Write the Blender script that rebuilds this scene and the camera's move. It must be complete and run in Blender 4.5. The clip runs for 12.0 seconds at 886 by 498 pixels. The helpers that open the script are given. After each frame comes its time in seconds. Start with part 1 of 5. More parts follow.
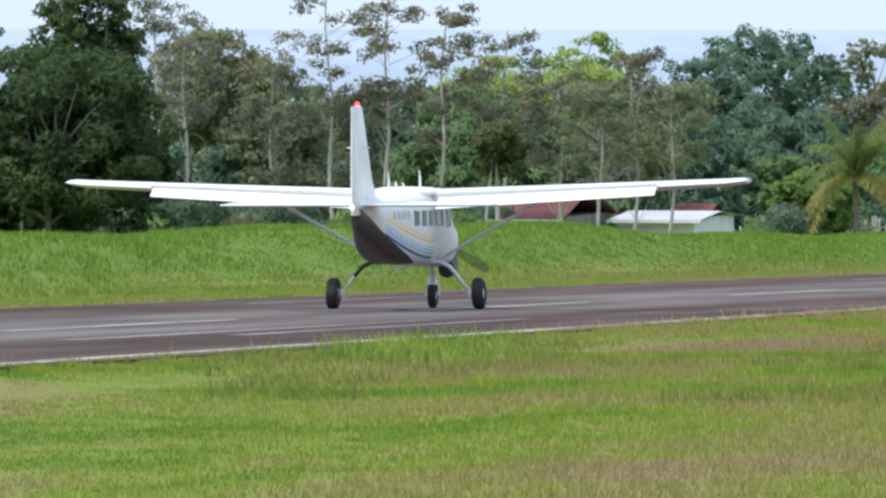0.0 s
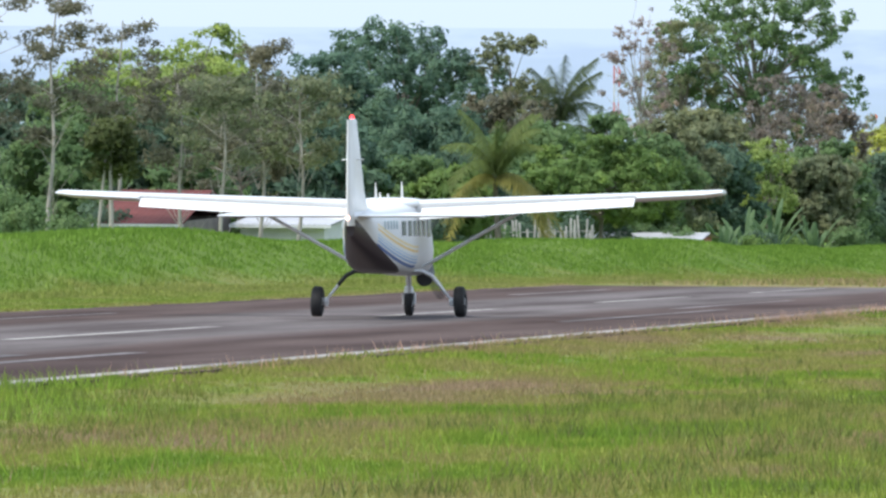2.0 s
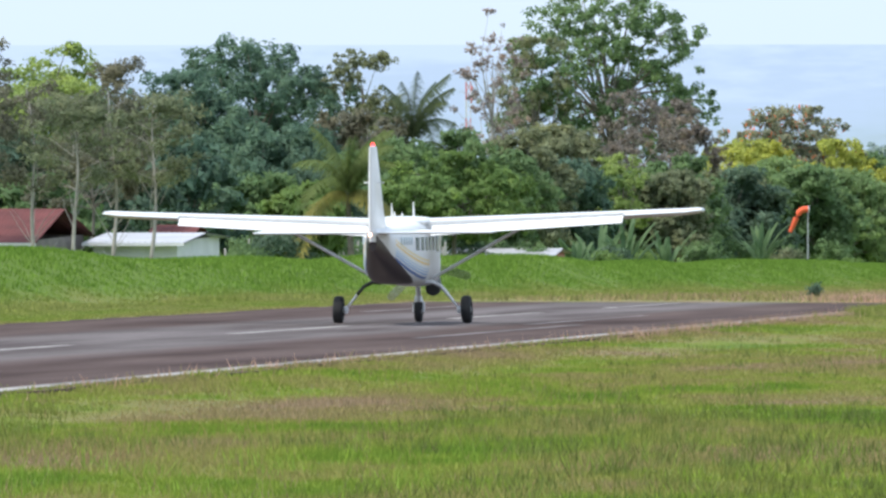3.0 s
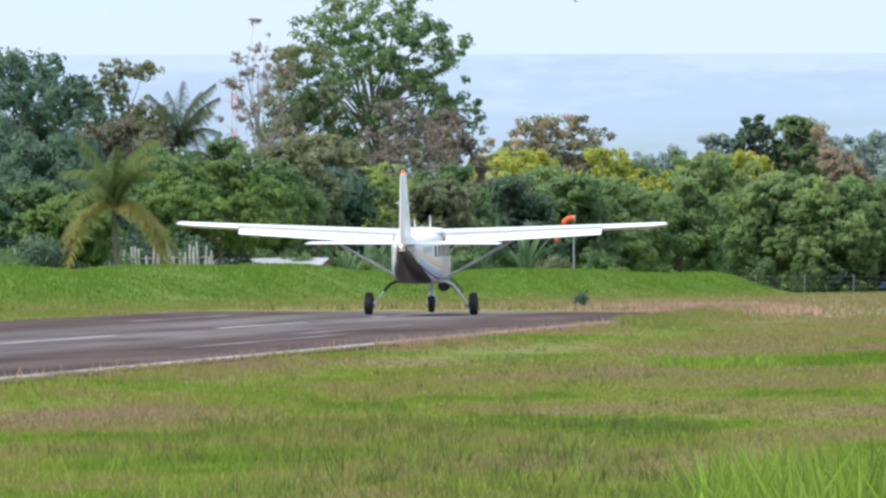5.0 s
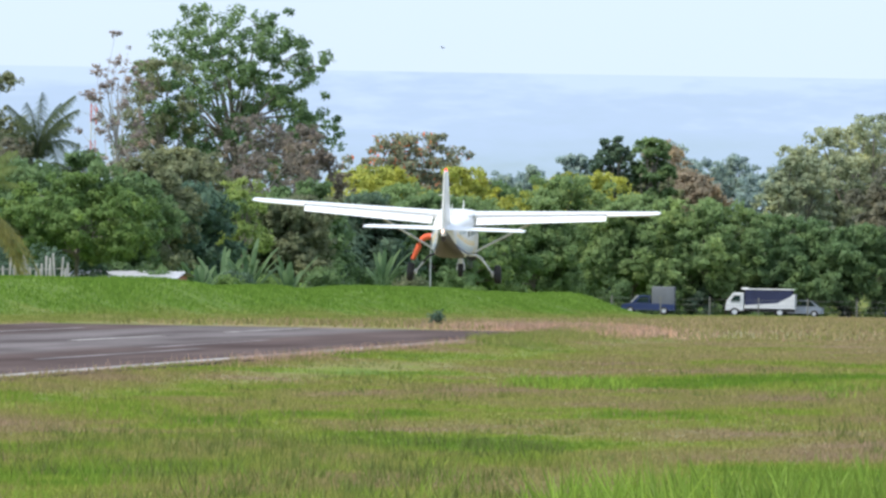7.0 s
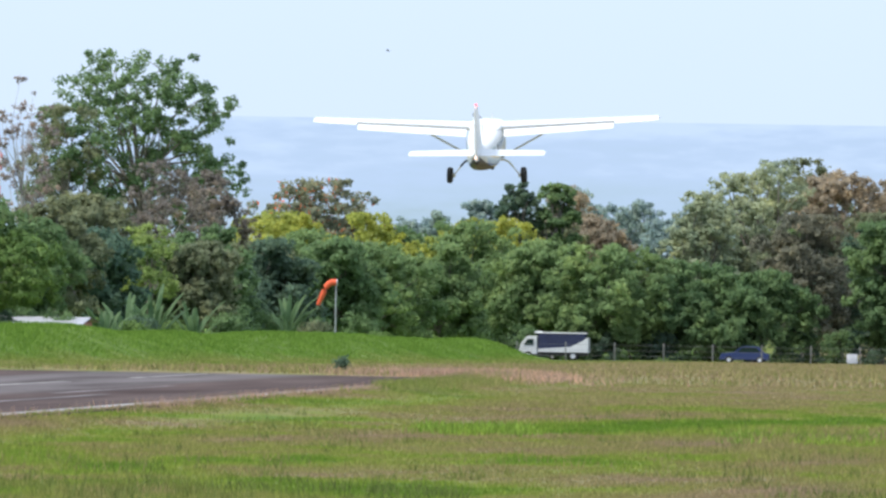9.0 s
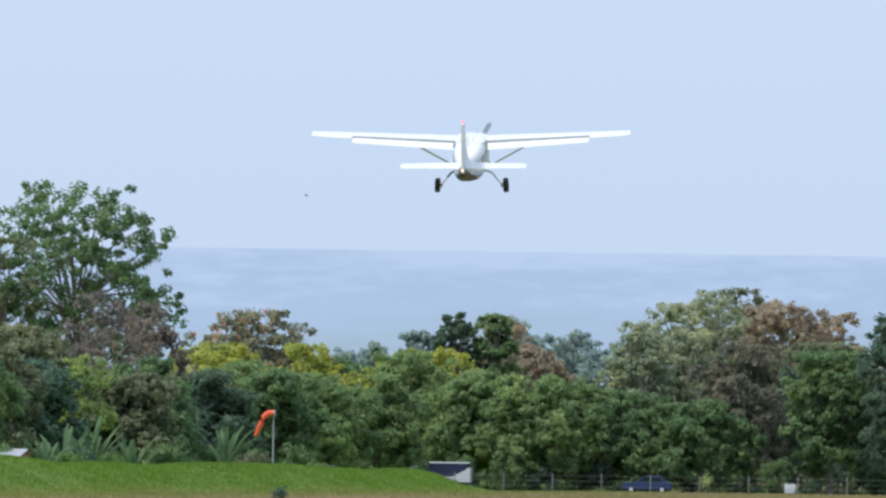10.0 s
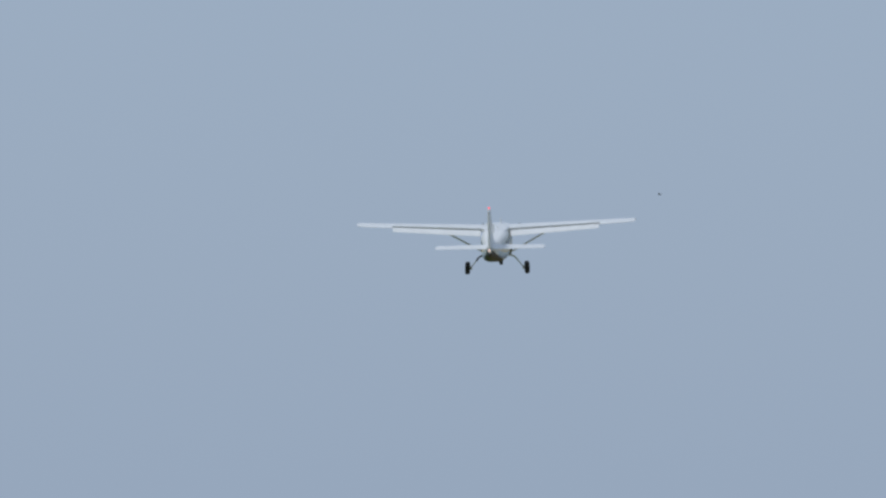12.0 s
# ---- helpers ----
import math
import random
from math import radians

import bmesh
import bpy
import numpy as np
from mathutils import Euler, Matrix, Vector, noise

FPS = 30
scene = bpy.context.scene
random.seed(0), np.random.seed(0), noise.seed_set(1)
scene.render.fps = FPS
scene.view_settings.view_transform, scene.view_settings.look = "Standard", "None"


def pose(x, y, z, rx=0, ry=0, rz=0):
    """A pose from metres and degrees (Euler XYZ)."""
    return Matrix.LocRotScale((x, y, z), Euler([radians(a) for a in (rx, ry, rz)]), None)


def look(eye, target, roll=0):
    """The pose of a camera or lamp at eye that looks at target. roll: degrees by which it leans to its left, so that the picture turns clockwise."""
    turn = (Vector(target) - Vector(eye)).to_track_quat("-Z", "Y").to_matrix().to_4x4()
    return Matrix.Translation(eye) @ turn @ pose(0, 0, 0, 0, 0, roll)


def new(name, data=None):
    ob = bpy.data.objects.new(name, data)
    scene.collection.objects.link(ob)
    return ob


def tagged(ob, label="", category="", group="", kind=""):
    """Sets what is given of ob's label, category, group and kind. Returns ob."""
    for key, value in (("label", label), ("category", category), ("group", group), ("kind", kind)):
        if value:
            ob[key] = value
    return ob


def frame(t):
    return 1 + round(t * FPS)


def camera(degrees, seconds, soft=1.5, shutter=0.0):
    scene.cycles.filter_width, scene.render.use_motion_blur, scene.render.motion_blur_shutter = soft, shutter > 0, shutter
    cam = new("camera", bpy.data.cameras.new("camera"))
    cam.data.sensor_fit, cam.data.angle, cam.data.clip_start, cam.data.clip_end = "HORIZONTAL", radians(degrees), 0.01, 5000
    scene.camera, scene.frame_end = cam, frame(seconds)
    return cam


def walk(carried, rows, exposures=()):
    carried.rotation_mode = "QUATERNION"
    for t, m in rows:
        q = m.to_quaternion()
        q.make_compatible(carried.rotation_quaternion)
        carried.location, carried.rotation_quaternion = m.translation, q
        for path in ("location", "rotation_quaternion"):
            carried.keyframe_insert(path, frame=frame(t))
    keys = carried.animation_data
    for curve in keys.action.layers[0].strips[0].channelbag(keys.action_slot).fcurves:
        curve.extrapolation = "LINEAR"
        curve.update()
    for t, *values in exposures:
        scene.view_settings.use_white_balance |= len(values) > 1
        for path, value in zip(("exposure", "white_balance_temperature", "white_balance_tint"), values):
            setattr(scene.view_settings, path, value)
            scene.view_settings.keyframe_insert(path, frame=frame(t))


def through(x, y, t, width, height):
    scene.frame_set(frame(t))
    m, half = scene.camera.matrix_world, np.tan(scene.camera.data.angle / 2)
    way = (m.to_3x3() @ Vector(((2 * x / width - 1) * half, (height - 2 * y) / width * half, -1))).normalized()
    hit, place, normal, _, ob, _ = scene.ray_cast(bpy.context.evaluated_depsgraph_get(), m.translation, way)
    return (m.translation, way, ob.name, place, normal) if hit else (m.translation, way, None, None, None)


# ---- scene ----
cam = camera(5.0, 12.0, soft=2.6)
# seconds, place, turn
CAMERA_ROWS = [
    (0.0, 6.15, -35.05, 2.95, 88.721, -0.085, 10.521),
    (0.25, 4.68, -26.30, 2.96, 88.660, -0.170, 10.340),
    (0.5, 3.22, -17.50, 2.95, 88.608, -0.253, 10.153),
    (0.75, 1.62, -8.85, 2.82, 88.602, -0.235, 9.800),
    (0.95, 0.28, -1.75, 2.58, 88.630, -0.190, 9.490),
    (1.0, 0.00, 0.00, 2.54, 88.636, -0.175, 9.415),
    (1.5, 0.00, 0.00, 2.54, 88.644, -0.292, 9.008),
    (2.0, 0.00, 0.00, 2.54, 88.717, -0.267, 8.366),
    (2.5, 0.00, 0.00, 2.54, 88.740, -0.205, 7.843),
    (3.0, 0.00, 0.00, 2.54, 88.813, 0.064, 7.529),
    (3.5, 0.00, 0.00, 2.54, 88.802, -0.071, 7.074),
    (3.7, 0.00, 0.00, 2.54, 88.800, 0.007, 6.957),
    (5.5, 0.00, 0.00, 2.54, 88.900, -0.043, 5.981),
    (6.0, 0.00, 0.00, 2.54, 88.932, -0.301, 5.877),
    (6.5, 0.00, 0.00, 2.54, 88.952, -0.551, 5.696),
    (7.0, 0.00, 0.00, 2.54, 88.967, -0.900, 5.417),
    (7.2, 0.00, 0.00, 2.54, 88.974, -1.071, 5.358),
    (8.8, 0.00, 0.00, 2.54, 89.124, -0.956, 4.952),
    (9.0, 0.00, 0.00, 2.54, 89.233, -0.897, 4.881),
    (9.5, 0.00, 0.00, 2.54, 89.702, -0.798, 4.714),
    (10.0, 0.00, 0.00, 2.54, 89.976, -0.762, 4.526),
    (10.5, 0.00, 0.00, 2.54, 90.192, -0.588, 4.410),
    (11.0, 0.00, 0.00, 2.54, 90.601, -0.352, 4.471),
    (11.2, 0.00, 0.00, 2.54, 90.854, -0.400, 4.466),
    (11.5, 0.00, 0.00, 2.54, 91.221, 0.151, 4.393),
    (12.0, 0.00, 0.00, 2.54, 91.838, -0.093, 4.238),
]
EXPOSURES = [(0.0, 0.37, 6480, 9), (0.6, 0.33, 6480, 9), (1.5, 0.39, 6480, 9), (5.5, 0.39, 6450, 10), (7.2, 0.37, 6430, 10), (9.0, 0.30, 6380, 10), (9.5, 0.20, 6330, 10), (10.0, -0.02, 6220, 10.5), (10.5, -0.28, 6150, 11), (11.0, -0.44, 6120, 12), (11.5, -0.66, 6100, 11), (12.0, -0.90, 6080, 9)]
walk(cam, [(t, pose(x, y, z, rx, ry, rz)) for t, x, y, z, rx, ry, rz in CAMERA_ROWS], EXPOSURES)

# ---- light: bright hazy sky, a veiled sun high on the left ----
SUN_EL, SUN_AZ = 60.0, -125.0  # azimuth clockwise from the runway's heading
world = bpy.data.worlds.new("world")
scene.world = world
world.use_nodes = True
wn, wl = world.node_tree.nodes, world.node_tree.links
sky = wn.new("ShaderNodeTexSky")
sky.sky_type, sky.sun_disc = "NISHITA", False
sky.sun_elevation, sky.sun_rotation = radians(SUN_EL), radians(SUN_AZ)
sky.air_density, sky.dust_density, sky.ozone_density = 1.0, 2.5, 1.5
veil = wn.new("ShaderNodeMixRGB")
veil.inputs["Fac"].default_value = 0.72
veil.inputs["Color2"].default_value = (7.9, 9.5, 11.8, 1)
wl.new(sky.outputs["Color"], veil.inputs["Color1"])
wl.new(veil.outputs["Color"], wn["Background"].inputs["Color"])
wn["Background"].inputs["Strength"].default_value = 0.1
sun = new("sun", bpy.data.lights.new("sun", "SUN"))
sun.data.energy, sun.data.angle, sun.data.color = 2.7, radians(6), (1.0, 0.95, 0.87)
sun.matrix_world = look((0, 0, 60), (-math.sin(radians(SUN_AZ)) * 40, -math.cos(radians(SUN_AZ)) * 40, 60 - 40 * math.tan(radians(SUN_EL))))


# ---- materials ----
def material(name, color, rough=0.6, metal=0.0, emit=None):
    m = bpy.data.materials.new(name)
    m.use_nodes = True
    b = m.node_tree.nodes["Principled BSDF"]
    b.inputs["Base Color"].default_value = (*color, 1)
    b.inputs["Roughness"].default_value, b.inputs["Metallic"].default_value = rough, metal
    if emit:
        b.inputs["Emission Color"].default_value = (*emit[:3], 1)
        b.inputs["Emission Strength"].default_value = emit[3]
    return m


def nodes_of(m):
    return m.node_tree.nodes, m.node_tree.links, m.node_tree.nodes["Principled BSDF"]


def math_node(n, l, op, a, b=None, c=None, clamp=False):
    k = n.new("ShaderNodeMath")
    k.operation, k.use_clamp = op, clamp
    for i, v in enumerate((a, b, c)):
        if v is None:
            continue
        if isinstance(v, (int, float)):
            k.inputs[i].default_value = v
        else:
            l.new(v, k.inputs[i])
    return k.outputs[0]


def mix_node(n, l, fac, a, b):
    k = n.new("ShaderNodeMixRGB")
    for i, v in enumerate((fac, a, b)):
        if isinstance(v, (int, float)):
            k.inputs[i].default_value = v
        elif isinstance(v, tuple):
            k.inputs[i].default_value = (*v, 1)
        else:
            l.new(v, k.inputs[i])
    return k.outputs[0]


def noise_node(n, l, scale, detail=4.0, stretch=(1, 1, 1), coords="Object"):
    co = n.new("ShaderNodeTexCoord").outputs[coords]
    mp = n.new("ShaderNodeMapping")
    mp.inputs["Scale"].default_value = stretch
    l.new(co, mp.inputs["Vector"])
    t = n.new("ShaderNodeTexNoise")
    t.inputs["Scale"].default_value, t.inputs["Detail"].default_value = scale, detail
    l.new(mp.outputs[0], t.inputs["Vector"])
    return t.outputs["Fac"]


def ramp_node(n, l, fac, stops):
    r = n.new("ShaderNodeValToRGB")
    l.new(fac, r.inputs[0])
    while len(r.color_ramp.elements) < len(stops):
        r.color_ramp.elements.new(0.5)
    for e, (p, c) in zip(r.color_ramp.elements, stops):
        e.position, e.color = p, (*c, 1)
    return r.outputs["Color"]


def worn(name, color, rough=0.6, metal=0.0, amount=0.25, scale=3.0, bump=0.0):
    """A surface with coarse stains and fine grain."""
    m = material(name, color, rough, metal)
    n, l, b = nodes_of(m)
    coarse, fine = noise_node(n, l, scale), noise_node(n, l, scale * 14)
    f = math_node(n, l, "ADD", math_node(n, l, "MULTIPLY", coarse, 0.7), math_node(n, l, "MULTIPLY", fine, 0.3))
    dark = tuple(c * (1 - amount) for c in color)
    light = tuple(min(0.9, c * (1 + amount)) for c in color)
    l.new(ramp_node(n, l, f, [(0.3, dark), (0.7, light)]), b.inputs["Base Color"])
    if bump:
        k = n.new("ShaderNodeBump")
        k.inputs["Strength"].default_value, k.inputs["Distance"].default_value = bump, 0.02
        l.new(fine, k.inputs["Height"])
        l.new(k.outputs[0], b.inputs["Normal"])
    return m


def foliage(name, base, spread=0.22, accent=None, share=0.0, through=0.48):
    """Leaves: colour varied from spray to spray, a little light passing through."""
    m = material(name, base, 0.55)
    n, l, b = nodes_of(m)
    rnd = n.new("ShaderNodeNewGeometry").outputs["Random Per Island"]
    dark = tuple(c * (1 - spread) for c in base)
    light = tuple(c * (1 + spread) for c in base)
    stops = [(0.0, dark), (0.55, base), (1.0, light)]
    if accent:
        stops = [(0.0, dark), (0.5, base), (max(0.52, 0.98 - share), light), (1.0 - share, accent)]
    col = ramp_node(n, l, rnd, stops)
    b.inputs["Specular IOR Level"].default_value = 0.18
    patch = math_node(n, l, "ADD", math_node(n, l, "MULTIPLY", noise_node(n, l, 0.22, 1.0), 0.55), math_node(n, l, "MULTIPLY", noise_node(n, l, 0.9, 2.0), 0.45))
    k = n.new("ShaderNodeMixRGB")
    k.blend_type, k.inputs[0].default_value = "MULTIPLY", 0.9
    l.new(col, k.inputs[1])
    l.new(ramp_node(n, l, patch, [(0.34, (0.66, 0.74, 0.74)), (0.5, (1.0, 1.0, 1.0)), (0.66, (1.38, 1.26, 1.02))]), k.inputs[2])
    l.new(k.outputs[0], b.inputs["Base Color"])
    t = n.new("ShaderNodeBsdfTranslucent")
    l.new(k.outputs[0], t.inputs["Color"])
    s = n.new("ShaderNodeMixShader")
    s.inputs[0].default_value = through
    l.new(b.outputs[0], s.inputs[1])
    l.new(t.outputs[0], s.inputs[2])
    l.new(s.outputs[0], n["Material Output"].inputs["Surface"])
    return m


LEAF = {
    "dark": foliage("leaf_dark", (0.134, 0.206, 0.137)),
    "mid": foliage("leaf_mid", (0.180, 0.278, 0.120)),
    "bright": foliage("leaf_bright", (0.190, 0.292, 0.088)),
    "lime": foliage("leaf_lime", (0.341, 0.440, 0.134)),
    "yellow": foliage("leaf_yellow", (0.448, 0.482, 0.107)),
    "olive": foliage("leaf_olive", (0.247, 0.276, 0.156)),
    "brown": foliage("leaf_brown", (0.201, 0.198, 0.135)),
    "grey": foliage("leaf_grey", (0.218, 0.218, 0.158)),
    "blue": foliage("leaf_blue", (0.140, 0.232, 0.160)),
    # green lightened to stand in for haze over the distant wood
    "far": foliage("leaf_far", (0.240, 0.345, 0.140), 0.2),
    "deep": foliage("leaf_deep", (0.072, 0.118, 0.046)),
    "sage": foliage("leaf_sage", (0.404, 0.454, 0.290)),
    "pale": foliage("leaf_pale", (0.431, 0.359, 0.260)),
    "pink": foliage("leaf_pink", (0.350, 0.288, 0.263)),
    "twig": foliage("leaf_twig", (0.252, 0.220, 0.190)),
    # the air's haze is painted into this pale leaf colour
    "haze": foliage("leaf_haze_tint", (0.322, 0.420, 0.401), 0.2),
    "flame": foliage("leaf_flame", (0.285, 0.305, 0.200), 0.25, (0.85, 0.22, 0.08), 0.05),
    "palm": foliage("leaf_palm", (0.105, 0.140, 0.070)),
    "ball": foliage("leaf_ball", (0.125, 0.155, 0.058)),
    "palm_young": foliage("leaf_palm_young", (0.190, 0.240, 0.080)),
    "palm_old": foliage("leaf_palm_old", (0.330, 0.310, 0.100)),
    "banana": foliage("leaf_banana", (0.150, 0.231, 0.113)),
}
BARK = worn("bark", (0.22, 0.19, 0.16), 0.9, 0, 0.4, 2.0, 0.4)
BARK_PALE = worn("bark_pale", (0.40, 0.37, 0.33), 0.9, 0, 0.35, 2.0, 0.4)

GROUND = material("grass_ground", (0.1, 0.2, 0.03), 0.95)
GRASS = material("grass_blades", (0.1, 0.2, 0.03), 0.9)
for m in (GROUND, GRASS):
    m.node_tree.nodes["Principled BSDF"].inputs["Specular IOR Level"].default_value = 0.06


def grass_colour(m, blades):
    """Grass from lush green to straw, in drifts of several metres, rusty in places."""
    n, l, b = nodes_of(m)
    big = noise_node(n, l, 0.10, 3.0, (1.9, 0.55, 1))
    mid = noise_node(n, l, 0.5, 4.0, (1.4, 0.6, 1))
    f = math_node(n, l, "ADD", math_node(n, l, "MULTIPLY", big, 0.74), math_node(n, l, "MULTIPLY", mid, 0.26))
    f = math_node(n, l, "ADD", math_node(n, l, "MULTIPLY", math_node(n, l, "SUBTRACT", f, 0.5), 1.35), 0.50)
    col = ramp_node(n, l, f, [(0.36, (0.150, 0.240, 0.036)), (0.44, (0.242, 0.305, 0.056)), (0.50, (0.278, 0.278, 0.086)), (0.60, (0.300, 0.250, 0.118)), (0.70, (0.335, 0.246, 0.165))])
    # the bank and the strip along its foot
    sep = n.new("ShaderNodeSeparateXYZ")
    l.new(n.new("ShaderNodeTexCoord").outputs["Object"], sep.inputs[0])
    wob = noise_node(n, l, 0.12, 3.0)
    xs = math_node(n, l, "ADD", sep.outputs["X"], math_node(n, l, "MULTIPLY", math_node(n, l, "SUBTRACT", wob, 0.5), 5.0))
    bank = math_node(n, l, "SUBTRACT", 1.0, math_node(n, l, "SMOOTH_MIN", 1.0, math_node(n, l, "MULTIPLY", math_node(n, l, "ADD", xs, 56.0), 0.5, clamp=True), 0.1))
    lush = ramp_node(n, l, mid, [(0.3, (0.128, 0.225, 0.036)), (0.7, (0.190, 0.300, 0.058))])
    foot = math_node(n, l, "MULTIPLY", math_node(n, l, "ADD", xs, 45.0), -0.3, clamp=True)
    verge = ramp_node(n, l, mid, [(0.3, (0.165, 0.240, 0.045)), (0.7, (0.265, 0.310, 0.085))])
    col = mix_node(n, l, math_node(n, l, "MULTIPLY", foot, 0.75), col, verge)
    # seeding, rust-tinged grass past the runway's end
    rough = math_node(n, l, "MULTIPLY", math_node(n, l, "SUBTRACT", math_node(n, l, "ADD", sep.outputs["Y"], math_node(n, l, "MULTIPLY", wob, 120.0)), 305.0), 0.008, clamp=True)
    seedy = ramp_node(n, l, mid, [(0.34, (0.262, 0.252, 0.095)), (0.5, (0.325, 0.268, 0.135)), (0.64, (0.390, 0.282, 0.190))])
    rough = math_node(n, l, "MULTIPLY", rough, math_node(n, l, "SUBTRACT", 0.88, math_node(n, l, "MULTIPLY", foot, 0.7)))
    col = mix_node(n, l, rough, col, seedy)
    col = mix_node(n, l, bank, col, lush)
    if blades:
        rnd = n.new("ShaderNodeNewGeometry").outputs["Random Per Island"]
        tone = ramp_node(n, l, rnd, [(0.0, (0.78, 0.80, 0.72)), (0.6, (1.08, 1.08, 1.03)), (1.0, (1.45, 1.38, 1.35))])
        k = n.new("ShaderNodeMixRGB")
        k.blend_type, k.inputs[0].default_value = "MULTIPLY", 1.0
        l.new(col, k.inputs[1])
        l.new(tone, k.inputs[2])
        col = k.outputs[0]
        t = n.new("ShaderNodeBsdfTranslucent")
        l.new(col, t.inputs["Color"])
        s = n.new("ShaderNodeMixShader")
        s.inputs[0].default_value = 0.35
        l.new(b.outputs[0], s.inputs[1])
        l.new(t.outputs[0], s.inputs[2])
        l.new(s.outputs[0], n["Material Output"].inputs["Surface"])
    else:
        col = mix_node(n, l, 0.45, col, (0.06, 0.07, 0.02))
    l.new(col, b.inputs["Base Color"])


grass_colour(GROUND, False)
grass_colour(GRASS, True)

ASPHALT = material("old_asphalt", (0.09, 0.085, 0.085), 1.0)
n, l, b = nodes_of(ASPHALT)
b.inputs["Specular IOR Level"].default_value = 0.12
sep = n.new("ShaderNodeSeparateXYZ")
l.new(n.new("ShaderNodeTexCoord").outputs["Object"], sep.inputs[0])
streak = noise_node(n, l, 0.55, 6.0, (1.0, 0.09, 1))
grain = noise_node(n, l, 6.0, 4.0)
off = math_node(n, l, "ABSOLUTE", math_node(n, l, "ADD", sep.outputs["X"], 36.9))
edge = math_node(n, l, "MULTIPLY", math_node(n, l, "SUBTRACT", math_node(n, l, "ADD", off, math_node(n, l, "MULTIPLY", streak, 3.0)), 4.6), 0.8, clamp=True)
base = ramp_node(n, l, streak, [(0.34, (0.078, 0.061, 0.059)), (0.5, (0.124, 0.106, 0.104)), (0.66, (0.162, 0.140, 0.138))])
dark = ramp_node(n, l, streak, [(0.34, (0.052, 0.032, 0.028)), (0.66, (0.110, 0.078, 0.070))])
col = mix_node(n, l, edge, base, dark)
k = n.new("ShaderNodeMixRGB")
k.blend_type, k.inputs[0].default_value = "MULTIPLY", 0.6
l.new(col, k.inputs[1])
l.new(ramp_node(n, l, grain, [(0.3, (0.7, 0.7, 0.7)), (0.7, (1.25, 1.25, 1.25))]), k.inputs[2])
l.new(k.outputs[0], b.inputs["Base Color"])
def line_paint(name, tone, cover):
    """Road paint worn through to the asphalt."""
    m = material(name, tone, 0.85)
    n, l, b = nodes_of(m)
    f = math_node(n, l, "ADD", math_node(n, l, "MULTIPLY", noise_node(n, l, 0.35, 4.0, (1, 0.3, 1)), 0.6), math_node(n, l, "MULTIPLY", noise_node(n, l, 5.0, 4.0, (1, 0.4, 1)), 0.4))
    l.new(ramp_node(n, l, f, [(cover, (0.085, 0.075, 0.075)), (cover + 0.16, tone)]), b.inputs["Base Color"])
    return m


LINE = line_paint("worn_line_paint", (0.37, 0.345, 0.32), 0.37)
FAINT = line_paint("faint_line_paint", (0.24, 0.21, 0.21), 0.44)


# ---- mesh helpers ----
def mesh_np(name, verts, faces, mat, smooth=False, normals=None):
    """A mesh from arrays: faces all of one size; normals, where given, for each vertex."""
    verts, faces = np.asarray(verts, np.float32), np.asarray(faces, np.int32)
    me = bpy.data.meshes.new(name)
    k = faces.shape[1]
    me.vertices.add(len(verts))
    me.vertices.foreach_set("co", verts.ravel())
    me.loops.add(faces.size)
    me.loops.foreach_set("vertex_index", faces.ravel())
    me.polygons.add(len(faces))
    me.polygons.foreach_set("loop_start", np.arange(0, faces.size, k, dtype=np.int32))
    me.polygons.foreach_set("use_smooth", np.full(len(faces), smooth))
    me.update(calc_edges=True)
    me.validate()
    if normals is not None:
        me.polygons.foreach_set("use_smooth", np.full(len(faces), True))
        me.attributes.new("custom_normal", "FLOAT_VECTOR", "POINT").data.foreach_set("vector", np.asarray(normals, np.float32).ravel())
    if mat:
        me.materials.append(mat)
    return me


def part(name, bm, mat, parent=None, label="", smooth=True):
    """One mesh object from a bmesh or a ready mesh, under a thing or a part."""
    if isinstance(bm, bmesh.types.BMesh):
        me = bpy.data.meshes.new(name)
        bmesh.ops.recalc_face_normals(bm, faces=bm.faces[:])
        bm.to_mesh(me)
        bm.free()
        me.materials.append(mat)
        for p in me.polygons:
            p.use_smooth = smooth
        if smooth:
            me.set_sharp_from_angle(angle=radians(38))
    else:
        me = bm
    ob = new(name, me)
    if parent:
        ob.parent = parent
    if label:
        ob["label"] = label
    return ob


def box(bm, x0, x1, y0, y1, z0, z1, bevel=0.0):
    m = Matrix.LocRotScale(((x0 + x1) / 2, (y0 + y1) / 2, (z0 + z1) / 2), None, (x1 - x0, y1 - y0, z1 - z0))
    vs = bmesh.ops.create_cube(bm, size=1, matrix=m)["verts"]
    if bevel:
        es = list({e for v in vs for e in v.link_edges})
        bmesh.ops.bevel(bm, geom=es, offset=bevel, segments=2, affect="EDGES", profile=0.6)
    return bm


def tube(bm, points, radii, sides=8, cap=True):
    """A tube through points, tapering with the radii."""
    pts = [Vector(p) for p in points]
    rings = []
    for i, p in enumerate(pts):
        d = (pts[min(i + 1, len(pts) - 1)] - pts[max(i - 1, 0)]).normalized()
        s = d.cross(Vector((0.3, 0.1, 1) if abs(d.z) < 0.9 else (1, 0.2, 0))).normalized()
        u = s.cross(d)
        rings.append([bm.verts.new(p + (s * math.cos(a) + u * math.sin(a)) * radii[i]) for a in (2 * math.pi * k / sides for k in range(sides))])
    for a, c in zip(rings, rings[1:]):
        for k in range(sides):
            bm.faces.new((a[k], a[(k + 1) % sides], c[(k + 1) % sides], c[k]))
    if cap:
        bm.faces.new(rings[0][::-1])
        bm.faces.new(rings[-1])
    return bm


